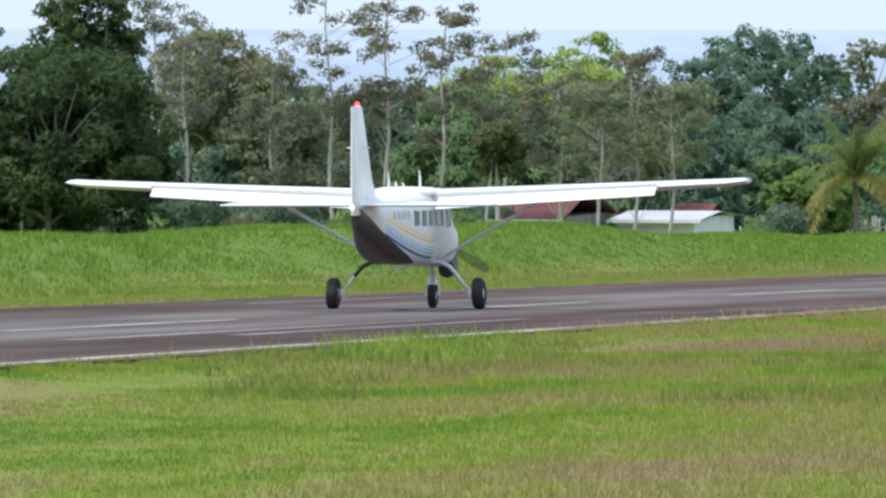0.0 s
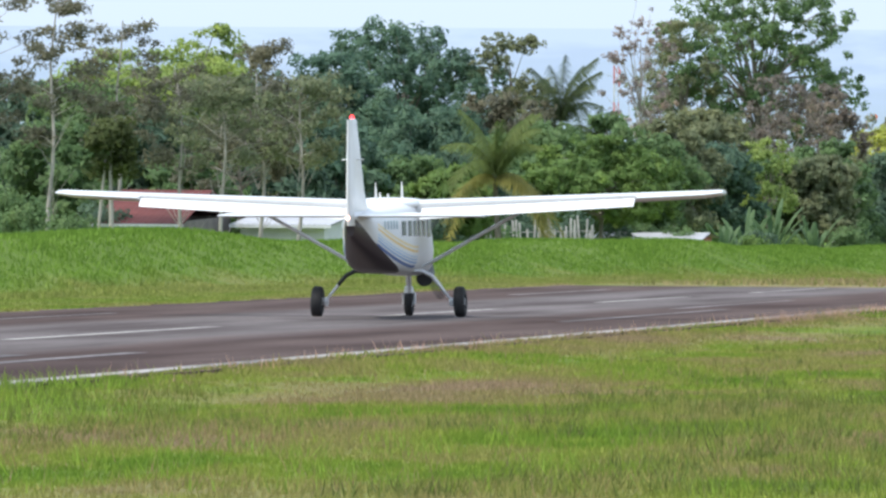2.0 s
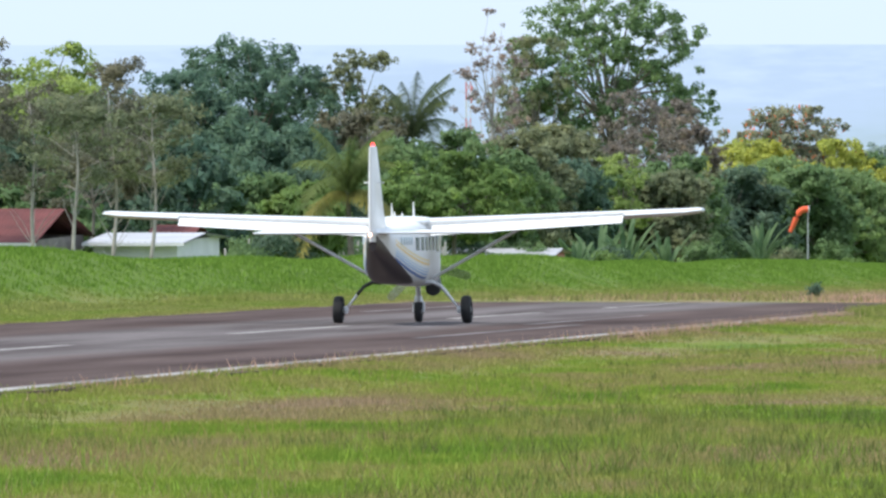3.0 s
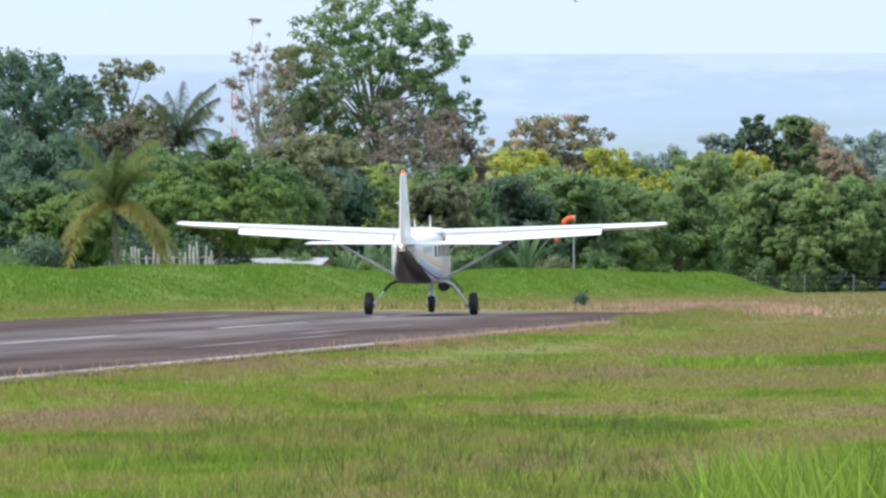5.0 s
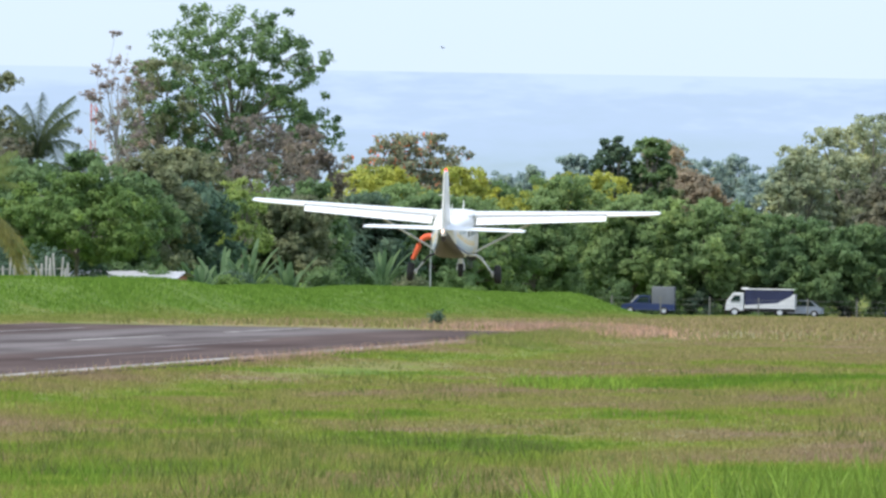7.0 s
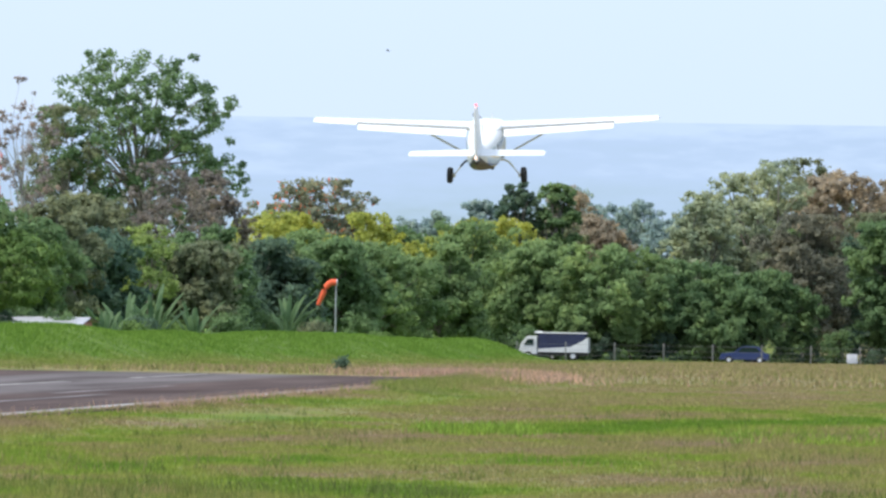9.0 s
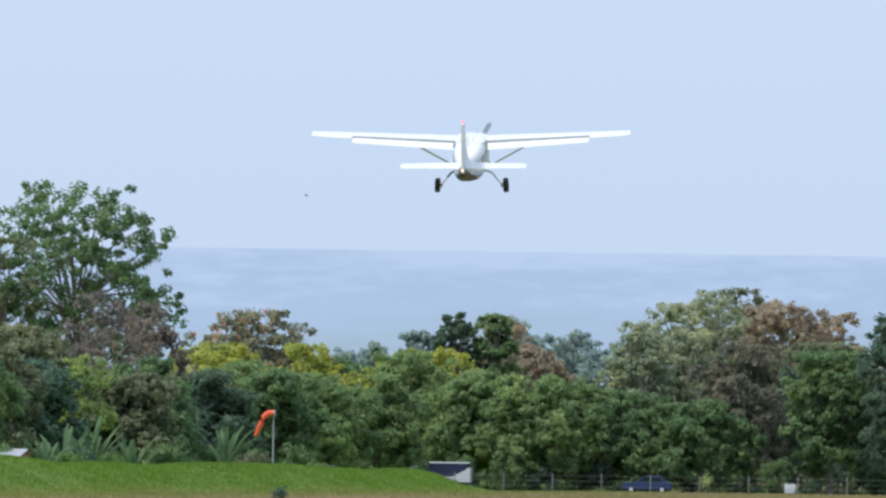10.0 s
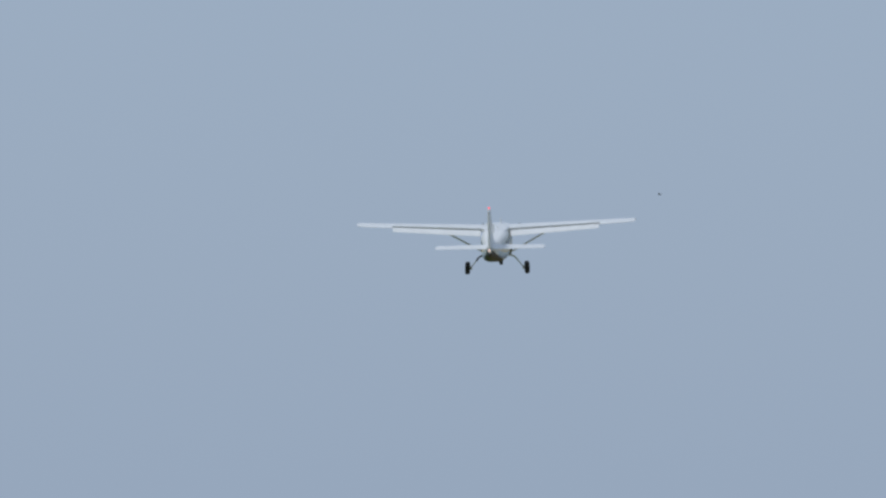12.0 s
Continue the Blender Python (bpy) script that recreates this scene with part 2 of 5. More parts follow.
def loft(bm, rings, cap=True):
    """Skin closed rings of the same count."""
    vs = [[bm.verts.new(p) for p in r] for r in rings]
    k = len(vs[0])
    for a, c in zip(vs, vs[1:]):
        for i in range(k):
            bm.faces.new((a[i], a[(i + 1) % k], c[(i + 1) % k], c[i]))
    if cap:
        bm.faces.new(vs[0][::-1])
        bm.faces.new(vs[-1])
    return bm


# ---- the lie of the land ----
def ease(a, b, v):
    k = np.clip((v - a) / (b - a), 0, 1)
    return k * k * (3 - 2 * k)


def ground(x, y):
    """Height of the ground: a field falling away along the runway, a grass bank beyond it, lowland behind the trees."""
    x, y = np.asarray(x, float), np.asarray(y, float)
    z = np.where(y < 345, -0.06 - 0.0185 * y, -0.06 - 0.0185 * 345 - 0.0231 * (y - 345))
    along = 1 - ease(722, 785, y + 6 * np.sin(x * 0.21))
    top = 1.5 + 0.14 * np.sin(y * 0.043) + 0.1 * np.sin(y * 0.13 + x * 0.2)
    z = z + along * (top * ease(53.5, 60, -x) - (top - 0.2) * ease(62, 70, -x))
    z = z - np.where(y < 349, 0.07 * ease(-27.3, -26.7, x) + 0.13 * ease(-26.7, -23.5, x) + 0.2 * ease(27.2, 27.8, -x) * (1 - ease(45.6, 46.2, -x)), 0.2 * ease(-27.3, -24.0, x) * (1 - ease(349, 420, y)))
    far = np.hypot(x, y)
    z = z + 4.5 * ease(930, 985, far) * (1 - ease(1040, 1140, far))
    z = np.where(far > 1000, z - 0.03 * (far - 1000), z)
    return np.maximum(z, -120.0)


def level(y):
    """Height of the runway's surface."""
    return -0.06 - 0.0185 * y if y < 345 else -0.06 - 0.0185 * 345 - 0.0231 * (y - 345)


def spot(bearing, dist):
    """Ground under a place, by bearing from the camera's stand (degrees, left minus) and distance."""
    a = radians(bearing)
    x, y = dist * math.sin(a), dist * math.cos(a)
    return Vector((x, y, float(ground(x, y))))


def build_ground():
    xs = np.concatenate([-np.geomspace(3000, 110, 14), np.arange(-105, -75, 5), np.arange(-75, -47, 1.0), np.arange(-47, -20, 3), np.arange(-20, 60, 8), np.geomspace(70, 3000, 14)])
    ys = np.concatenate([-np.geomspace(3000, 60, 12), np.arange(-50, 60, 10), np.arange(60, 780, 4), np.arange(780, 1000, 20), np.geomspace(1010, 4000, 24)])
    X, Y = np.meshgrid(xs, ys)
    V = np.stack([X, Y, ground(X, Y)], -1).reshape(-1, 3)
    i = np.arange(len(ys) - 1)[:, None] * len(xs) + np.arange(len(xs) - 1)[None]
    Q = np.stack([i, i + 1, i + 1 + len(xs), i + len(xs)], -1).reshape(-1, 4)
    tagged(new("ground", mesh_np("ground", V, Q, GROUND, True)), "sloping airfield grass with a green bank", "ground", kind="structure")


def strip(name, x0, x1, y0, y1, lift, mat, step=4.0):
    """A thin sheet that follows the ground."""
    ys = np.linspace(y0, y1, max(2, int((y1 - y0) / step) + 1))
    V = []
    for y in ys:
        for x in (x0, x1):
            V.append((x, y, level(y) + lift))
    Q = [(2 * i, 2 * i + 1, 2 * i + 3, 2 * i + 2) for i in range(len(ys) - 1)]
    return mesh_np(name, V, Q, mat)


def build_runway():
    rng = random.Random(4)
    bm = bmesh.new()
    # ragged-edged slab
    ys = [40 + 2.0 * i for i in range(151)]
    rings = []
    for y in ys:
        a, c = -27.0 + rng.uniform(-0.12, 0.12), -46.0 + rng.uniform(-0.25, 0.25)
        z = level(y) - 0.03
        rings.append([(a, y, z - 0.25), (a, y, z + 0.03), (-36.5, y, z + 0.03), (c, y, z + 0.03), (c, y, z - 0.25)])
    loft(bm, rings)
    rw = part("runway", bm, ASPHALT)
    tagged(rw, "weathered dark asphalt runway with faded white markings", "runway", kind="structure")
    part("edge_line", strip("edge_line", -27.95, -27.42, 60, 306, 0.008, LINE), LINE, rw, "faded white edge line")
    return rw


def dashes(rw, rows, mat=None):
    mat = mat or LINE
    for y0, y1, x0, x1 in rows:
        part("marking", strip("marking", x0, x1, y0, y1, 0.008, mat), mat, rw, "worn white runway stripe")


def build_backdrop():
    """Far lowland, up to the horizon: haze painted in colour, self-lit."""
    m = material("painted_haze", (0, 0, 0), 1.0)
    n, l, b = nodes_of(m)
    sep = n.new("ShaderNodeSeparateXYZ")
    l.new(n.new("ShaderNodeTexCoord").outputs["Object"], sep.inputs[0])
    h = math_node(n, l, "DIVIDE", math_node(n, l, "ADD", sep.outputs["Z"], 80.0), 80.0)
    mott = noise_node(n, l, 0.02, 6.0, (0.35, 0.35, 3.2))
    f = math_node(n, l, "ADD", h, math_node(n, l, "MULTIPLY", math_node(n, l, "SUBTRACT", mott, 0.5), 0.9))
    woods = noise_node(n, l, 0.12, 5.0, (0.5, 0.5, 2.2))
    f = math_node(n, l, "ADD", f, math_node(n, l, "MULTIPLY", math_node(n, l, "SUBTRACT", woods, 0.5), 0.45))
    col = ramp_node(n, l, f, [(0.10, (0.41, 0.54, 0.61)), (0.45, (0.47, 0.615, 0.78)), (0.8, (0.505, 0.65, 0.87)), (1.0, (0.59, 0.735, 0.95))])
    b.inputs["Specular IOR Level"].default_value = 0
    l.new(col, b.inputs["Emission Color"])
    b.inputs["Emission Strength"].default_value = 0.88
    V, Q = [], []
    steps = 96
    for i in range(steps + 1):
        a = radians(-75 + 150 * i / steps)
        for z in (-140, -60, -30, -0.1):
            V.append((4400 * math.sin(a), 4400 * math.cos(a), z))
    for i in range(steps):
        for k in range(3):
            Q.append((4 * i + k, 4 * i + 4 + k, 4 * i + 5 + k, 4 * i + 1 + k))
    tagged(new("backdrop", mesh_np("backdrop", V, Q, m, True)), "lowland backdrop with painted blue haze reaching to the horizon", "distance", kind="structure")


build_ground()
runway = build_runway()
build_backdrop()
dashes(runway, [(150, 171, -36.70, -36.34), (191, 215, -36.70, -36.34), (238, 258, -36.70, -36.34), (278, 298, -36.70, -36.34), (315, 337, -36.70, -36.34)])
dashes(runway, [(138, 172, -32.9, -32.4), (146, 176, -31.5, -31.1), (262, 290, -32.6, -32.3), (300, 322, -42.2, -41.8), (205, 240, -43.4, -43.1), (230, 262, -31.2, -30.9)], FAINT)


# ---- the aeroplane ----
PAINT = material("white_aircraft_paint", (0.80, 0.80, 0.79), 0.32)
n, l, b = nodes_of(PAINT)
b.inputs["Coat Weight"].default_value = 0.3
l.new(ramp_node(n, l, noise_node(n, l, 1.3), [(0.3, (0.74, 0.74, 0.73)), (0.7, (0.83, 0.83, 0.82))]), b.inputs["Base Color"])
LIVERY = material("fuselage_livery", (0.8, 0.8, 0.8), 0.5)
n, l, b = nodes_of(LIVERY)
b.inputs["Coat Weight"].default_value = 0.1
sep = n.new("ShaderNodeSeparateXYZ")
l.new(n.new("ShaderNodeTexCoord").outputs["Object"], sep.inputs[0])
ys, zs = sep.outputs["Y"], sep.outputs["Z"]
yy = math_node(n, l, "ADD", ys, 0.8)
v = math_node(n, l, "SUBTRACT", zs, math_node(n, l, "MULTIPLY_ADD", math_node(n, l, "MULTIPLY", yy, yy), 0.0294, 1.20))
rear = math_node(n, l, "MULTIPLY", math_node(n, l, "LESS_THAN", ys, -0.6), math_node(n, l, "GREATER_THAN", ys, -5.1))
col = (0.80, 0.80, 0.79)
col = mix_node(n, l, 0.0, col, col)
for lo, hi, c in ((-0.035, 0.03, (0.07, 0.15, 0.38)), (0.07, 0.108, (0.22, 0.40, 0.66)), (0.142, 0.176, (0.34, 0.52, 0.74)), (0.212, 0.242, (0.46, 0.60, 0.76)), (0.33, 0.39, (0.85, 0.60, 0.20)), (0.43, 0.485, (0.85, 0.68, 0.35))):
    band = math_node(n, l, "MULTIPLY", math_node(n, l, "GREATER_THAN", v, lo), math_node(n, l, "LESS_THAN", v, hi))
    col = mix_node(n, l, math_node(n, l, "MULTIPLY", band, rear), col, c)
ya = math_node(n, l, "ADD", ys, -0.4)
under = math_node(n, l, "LESS_THAN", zs, math_node(n, l, "MULTIPLY_ADD", math_node(n, l, "MULTIPLY", ya, ya), 0.026, 0.94))
under = math_node(n, l, "MULTIPLY", under, math_node(n, l, "LESS_THAN", ys, 0.2))
col = mix_node(n, l, under, col, (0.045, 0.030, 0.030))
l.new(col, b.inputs["Base Color"])
GLASS_DARK = material("cabin_window_glass", (0.02, 0.04, 0.038), 0.12)
GLASS_DARK.node_tree.nodes["Principled BSDF"].inputs["Specular IOR Level"].default_value = 0.3
RUBBER = worn("tyre_rubber", (0.022, 0.022, 0.023), 0.8, 0, 0.3, 6)
METAL = worn("bare_metal", (0.76, 0.77, 0.78), 0.42, 0.55, 0.12, 5)
STRUT_PAINT = worn("strut_grey_paint", (0.80, 0.81, 0.82), 0.4, 0.0, 0.1, 3)
BLACK = worn("black_boot", (0.03, 0.03, 0.032), 0.6, 0, 0.3, 5)
BLADE = material("propeller_blade", (0.10, 0.10, 0.11), 0.5)
BLADE.node_tree.nodes["Principled BSDF"].inputs["Alpha"].default_value = 0.32
GAP_SHADE = material("gap_shade", (0.05, 0.05, 0.055), 0.8)
TEAL = material("lettering_teal", (0.52, 0.61, 0.64), 0.4)
RED_GLOW = material("red_beacon", (0.6, 0.02, 0.03), 0.3, 0, (1.0, 0.05, 0.06, 3.0))
WARM_GLOW = material("tail_light", (0.8, 0.6, 0.5), 0.3, 0, (1.0, 0.55, 0.40, 3.0))
TIP_GLASS = material("tip_lens", (0.55, 0.58, 0.60), 0.15)


def oval(y, zb, zt, hw, power=2.6, count=28):
    zc, hh = (zb + zt) / 2, (zt - zb) / 2
    ring = []
    for i in range(count):
        a = 2 * math.pi * i / count
        c, s = math.cos(a), math.sin(a)
        ring.append((hw * math.copysign(abs(c) ** (2 / power), c), y, zc + hh * math.copysign(abs(s) ** (2 / power), s)))
    return ring


def wing_ring(x, lead, trail, z, thick, count=9, cut=1.0):
    """Aerofoil section at x, from the leading edge back to `cut` of the chord."""
    up, down = [], []
    c = lead - trail
    for i in range(count):
        u = cut * (i / (count - 1)) ** 1.6
        t = thick * c * (1.485 * math.sqrt(u) - 0.63 * u - 1.758 * u * u + 1.4215 * u ** 3 - 0.5 * u ** 4) + 0.004
        up.append((x, lead - c * u, z + 1.15 * t))
        down.append((x, lead - c * u, z - 0.75 * t))
    return up + down[::-1]


def flip(ring):
    return [(-x, y, z) for x, y, z in ring][::-1]


def both(name, rings, mat, parent, label=""):
    for side in (1, -1):
        bm = bmesh.new()
        loft(bm, rings if side > 0 else [flip(r) for r in rings])
        part(name, bm, mat, parent, label)


def wheel(parent, x, y, z, radius, width, lean=0.0):
    """A tyre with its rim, turning about its own axle."""
    bm = bmesh.new()
    prof = [(-0.5, 0.52), (-0.5, 0.80), (-0.42, 0.93), (-0.22, 1.0), (0.22, 1.0), (0.42, 0.93), (0.5, 0.80), (0.5, 0.52)]
    k = 28
    grid = [[bm.verts.new((w * width, radius * r * math.cos(2 * math.pi * i / k), radius * r * math.sin(2 * math.pi * i / k))) for w, r in prof] for i in range(k)]
    for i in range(k):
        for j in range(len(prof)):
            bm.faces.new((grid[i][j], grid[(i + 1) % k][j], grid[(i + 1) % k][(j + 1) % len(prof)], grid[i][(j + 1) % len(prof)]))
    tyre = part("wheel", bm, RUBBER, parent, "black rubber tyre")
    bm = bmesh.new()
    tube(bm, [(-0.42 * width, 0, 0), (-0.30 * width, 0, 0), (0.30 * width, 0, 0), (0.42 * width, 0, 0)], [radius * 0.30, radius * 0.54, radius * 0.54, radius * 0.30], 20)
    part("rim", bm, METAL, tyre, "bare metal rim")
    tyre.matrix_basis = pose(x, y, z, 0, lean, 0)
    return tyre


def build_aeroplane():
    plane = new("aeroplane")
    tagged(plane, "white single-engine high-wing propeller aeroplane with dark belly and striped tail", "aeroplane")
    # fuselage: from the cowling back to the tail cone
    bm = bmesh.new()
    secs = [(4.95, 1.22, 1.86, 0.30, 2.0), (4.80, 1.12, 1.98, 0.43, 2.2), (4.2, 1.02, 2.06, 0.55, 2.5), (3.2, 0.95, 2.12, 0.66, 2.8), (2.45, 0.97, 2.18, 0.75, 3.6),
            (1.75, 0.99, 2.60, 0.785, 3.8), (1.25, 1.0, 2.74, 0.79, 3.8), (0.3, 1.01, 2.76, 0.795, 3.8), (-1.0, 1.02, 2.75, 0.785, 3.8), (-2.0, 1.04, 2.72, 0.765, 3.8),
            (-3.0, 1.10, 2.67, 0.69, 3.5), (-4.2, 1.26, 2.60, 0.54, 3.1), (-5.4, 1.52, 2.56, 0.36, 2.4), (-6.4, 1.76, 2.50, 0.21, 2.2), (-6.95, 1.92, 2.44, 0.10, 2.0)]
    loft(bm, [oval(*s) for s in secs])
    body = part("fuselage", bm, LIVERY, plane, "white fuselage with dark brown underside, blue and yellow wave stripes")
    def flank(y):
        """Half-width of the cabin side at y."""
        for far, near in zip(secs, secs[1:]):
            if near[0] <= y <= far[0]:
                return near[3] + (far[3] - near[3]) * (y - near[0]) / (far[0] - near[0])
        return 0.3
    # windscreen and cabin windows
    bm = bmesh.new()
    loft(bm, [[(-0.62, 2.44, 2.20), (0.62, 2.44, 2.20), (0.62, 2.40, 2.24), (-0.62, 2.40, 2.24)], [(-0.58, 1.72, 2.66), (0.58, 1.72, 2.66), (0.58, 1.70, 2.62), (-0.58, 1.70, 2.62)]])
    part("windscreen", bm, GLASS_DARK, body)
    for side in (1, -1):
        for y0, wdt, hgt in ((1.35, 0.62, 0.42), (0.42, 0.40, 0.36), (-0.42, 0.44, 0.36), (-1.20, 0.46, 0.36), (-1.98, 0.46, 0.36), (-2.74, 0.44, 0.34)):
            bm = bmesh.new()
            zc = 2.10
            ya, yb = y0 - wdt / 2, y0 + wdt / 2
            ha, hb = flank(ya), flank(yb)
            loft(bm, [[(ha - 0.03, ya, z0), (ha + 0.012, ya, z0), (hb + 0.012, yb, z0), (hb - 0.03, yb, z0)] for z0 in (zc - hgt / 2, zc + hgt / 2)])
            bmesh.ops.bevel(bm, geom=bm.edges[:], offset=0.008, segments=1, affect="EDGES")
            w = part("window", bm, GLASS_DARK, body)
            if side < 0:
                w.matrix_basis = Matrix.Diagonal((-1, 1, 1, 1))
    # registration as plain bars on both flanks
    for side in (1, -1):
        for i in range(5):
            bm = bmesh.new()
            y0 = -3.40 - 0.27 * i
            hw = flank(y0) - 0.004
            box(bm, side * hw - 0.02, side * hw + 0.012, y0 - 0.075, y0 + 0.075, 2.08, 2.28, 0.004)
            part("registration_bar", bm, TEAL, body)
    # cowl intake, exhaust, belly step
    bm = bmesh.new()
    tube(bm, [(0.42, 4.0, 1.20), (0.47, 3.6, 1.02), (0.50, 3.1, 0.92), (0.50, 2.8, 0.90)], [0.14, 0.18, 0.20, 0.20], 14)
    part("exhaust_pipe", bm, BLACK, plane, "sooty black exhaust stack")
    bm = bmesh.new()
    box(bm, -0.22, 0.22, 4.55, 4.93, 1.02, 1.22, 0.05)
    part("air_intake", bm, BLACK, plane)
    # wings with flaps and ailerons
    def wz(x):
        return 2.56 + 0.048 * (x - 0.7)
    def le(x):
        return 1.10 - 0.030 * x
    def te(x):
        return -0.92 + 0.072 * max(0, x - 0.8)
    def plan(x, cut):
        return wing_ring(x, le(x), te(x), wz(x), 0.19 - 0.006 * x, cut=cut)
    both("wing", [plan(x, 0.74) for x in (0.0, 0.8, 3.2, 5.9)] + [plan(x, 0.995) for x in (5.93, 7.5)] + [wing_ring(7.80, le(7.8) - 0.05, te(7.8) + 0.02, wz(7.8) + 0.02, 0.13), wing_ring(7.94, le(7.9) - 0.12, te(7.9) + 0.05, wz(7.9) + 0.03, 0.10)], PAINT, plane, "white wing")
    def flap_ring(x, droop):
        c = 0.31 * (le(x) - te(x))
        y0, z0 = te(x) + 0.20 * (le(x) - te(x)), wz(x) - 0.005
        ring = wing_ring(x, 0, -c, 0, 0.13)
        ca, sa = math.cos(radians(droop)), math.sin(radians(droop))
        return [(px, y0 + py * ca + pz * sa, z0 + py * sa + pz * ca) for px, py, pz in ring]
    both("flap", [flap_ring(x, 24) for x in (0.86, 3.2, 5.88)], PAINT, plane, "lowered white flap")
    # solid dark strip painted in for the shade of the open slot
    both("slot_shade", [[(x, te(x) + 0.275 * (le(x) - te(x)), wz(x) + 0.022), (x, te(x) + 0.255 * (le(x) - te(x)), wz(x) + 0.022), (x, te(x) + 0.255 * (le(x) - te(x)), wz(x) - 0.012), (x, te(x) + 0.275 * (le(x) - te(x)), wz(x) - 0.012)] for x in (0.84, 3.2, 5.9)], GAP_SHADE, plane, "dark strip painted as the slot's shade ahead of the flap")
    bm = bmesh.new()
    loft(bm, [oval(1.5, 2.56, 2.77, 0.62, 2.6, 20), oval(0.9, 2.54, 2.83, 0.78, 2.6, 20), oval(-0.3, 2.54, 2.83, 0.78, 2.6, 20), oval(-1.2, 2.54, 2.77, 0.66, 2.6, 20), oval(-1.9, 2.56, 2.72, 0.4, 2.6, 20)])
    part("wing_fairing", bm, PAINT, plane, "smooth white roof fairing")
    for side in (1, -1):
        bm = bmesh.new()
        pts = [(side * 0.74, 0.45, 1.18), (side * 3.25, 0.42, wz(3.25) - 0.10)]
        rings = []
        for px, py, pz in pts:
            rings.append([(px + side * 0.02 * math.sin(a), py + 0.15 * math.cos(a), pz + 0.06 * math.sin(a)) for a in (2 * math.pi * i / 12 for i in range(12))])
        loft(bm, rings)
        part("wing_strut", bm, STRUT_PAINT, plane, "slim grey wing strut")
        bm = bmesh.new()
        bmesh.ops.create_icosphere(bm, subdivisions=2, radius=0.09, matrix=Matrix.Translation((side * 7.93, 0.45, wz(7.9) + 0.03)) @ Matrix.Diagonal((0.5, 2.2, 0.6, 1)))
        part("tip_light", bm, TIP_GLASS, plane)
        for x in (1.9, 3.6, 5.2):
            bm = bmesh.new()
            box(bm, side * x - 0.025, side * x + 0.025, te(x) + 0.10, te(x) + 0.62, wz(x) - 0.22, wz(x) - 0.09, 0.02)
            part("flap_hinge", bm, PAINT, plane)
    # tail
    def fin_ring(z, y_lead, y_trail, hw):
        c = (y_lead + y_trail) / 2
        h = (y_lead - y_trail) / 2
        return [(hw * math.sin(a) * (1.25 if math.cos(a) > 0 else 0.85), c + h * math.cos(a), z) for a in (2 * math.pi * i / 16 for i in range(16))]
    bm = bmesh.new()
    loft(bm, [fin_ring(2.30, -3.7, -6.72, 0.12), fin_ring(2.62, -4.5, -6.74, 0.13), fin_ring(2.95, -5.15, -6.76, 0.13), fin_ring(3.7, -5.75, -6.82, 0.11), fin_ring(4.58, -6.38, -6.92, 0.075), fin_ring(4.63, -6.46, -6.90, 0.05)])
    part("fin", bm, PAINT, plane, "tall swept white fin")
    bm = bmesh.new()
    loft(bm, [fin_ring(2.16, -6.76, -7.30, 0.085), fin_ring(2.6, -6.76, -7.40, 0.09), fin_ring(3.7, -6.84, -7.42, 0.075), fin_ring(4.60, -6.93, -7.40, 0.055)])
    part("rudder", bm, PAINT, plane, "white rudder")
    both("tailplane", [wing_ring(x, -5.55 - 0.10 * x, -6.62, 2.40, 0.12) for x in (0.05, 1.6, 2.95)] + [wing_ring(3.10, -6.0, -6.58, 2.40, 0.06)], PAINT, plane, "white tailplane")
    both("elevator", [wing_ring(x, -6.63, -7.18 + 0.03 * x, 2.39, 0.10) for x in (0.16, 1.6, 3.08)], PAINT, plane, "white elevator")
    bm = bmesh.new()
    tube(bm, [(-0.26, -6.55, 3.68), (0, -6.50, 3.70), (0.26, -6.55, 3.68)], [0.014, 0.02, 0.014], 8)
    part("fin_aerial", bm, PAINT, plane)
    bm = bmesh.new()
    tube(bm, [(0, -6.72, 4.61), (0, -6.72, 4.66), (0, -6.72, 4.71)], [0.045, 0.05, 0.028], 12)
    part("beacon", bm, RED_GLOW, plane, "glowing red beacon")
    bm = bmesh.new()
    bmesh.ops.create_icosphere(bm, subdivisions=2, radius=0.05, matrix=Matrix.Translation((0, -7.43, 2.34)))
    part("tail_light", bm, WARM_GLOW, plane, "glowing tail light")
    for x, y, h in ((0.0, -2.35, 0.38), (0.25, 0.55, 0.42), (-0.15, -0.4, 0.16), (0.12, -1.0, 0.13)):
        bm = bmesh.new()
        tube(bm, [(x, y, 2.68), (x, y - 0.06, 2.80 + h * 0.5), (x, y - 0.14, 2.78 + h)], [0.035, 0.025, 0.012], 8)
        part("aerial", bm, PAINT, plane)
    # undercarriage
    wheels = []
    for side in (1, -1):
        bm = bmesh.new()
        tube(bm, [(side * 0.55, 0.0, 1.08), (side * 0.80, 0.0, 1.09), (side * 1.02, 0.0, 0.98), (side * 1.21, 0.0, 0.76)], [0.06, 0.056, 0.050, 0.046], 12)
        part("gear_boot", bm, BLACK if side < 0 else METAL, plane, "black rubber gear boot" if side < 0 else "")
        bm = bmesh.new()
        tube(bm, [(side * 1.19, 0.0, 0.78), (side * 1.37, 0.0, 0.55), (side * 1.50, 0.0, 0.40)], [0.038, 0.032, 0.032], 12)
        part("gear_leg", bm, METAL, plane, "sprung metal gear leg")
        bm = bmesh.new()
        tube(bm, [(side * 1.44, 0, 0.37), (side * 1.72, 0, 0.37)], [0.06, 0.05], 12)
        box(bm, side * 1.50 - 0.04, side * 1.50 + 0.04, -0.10, 0.12, 0.26, 0.46, 0.02)
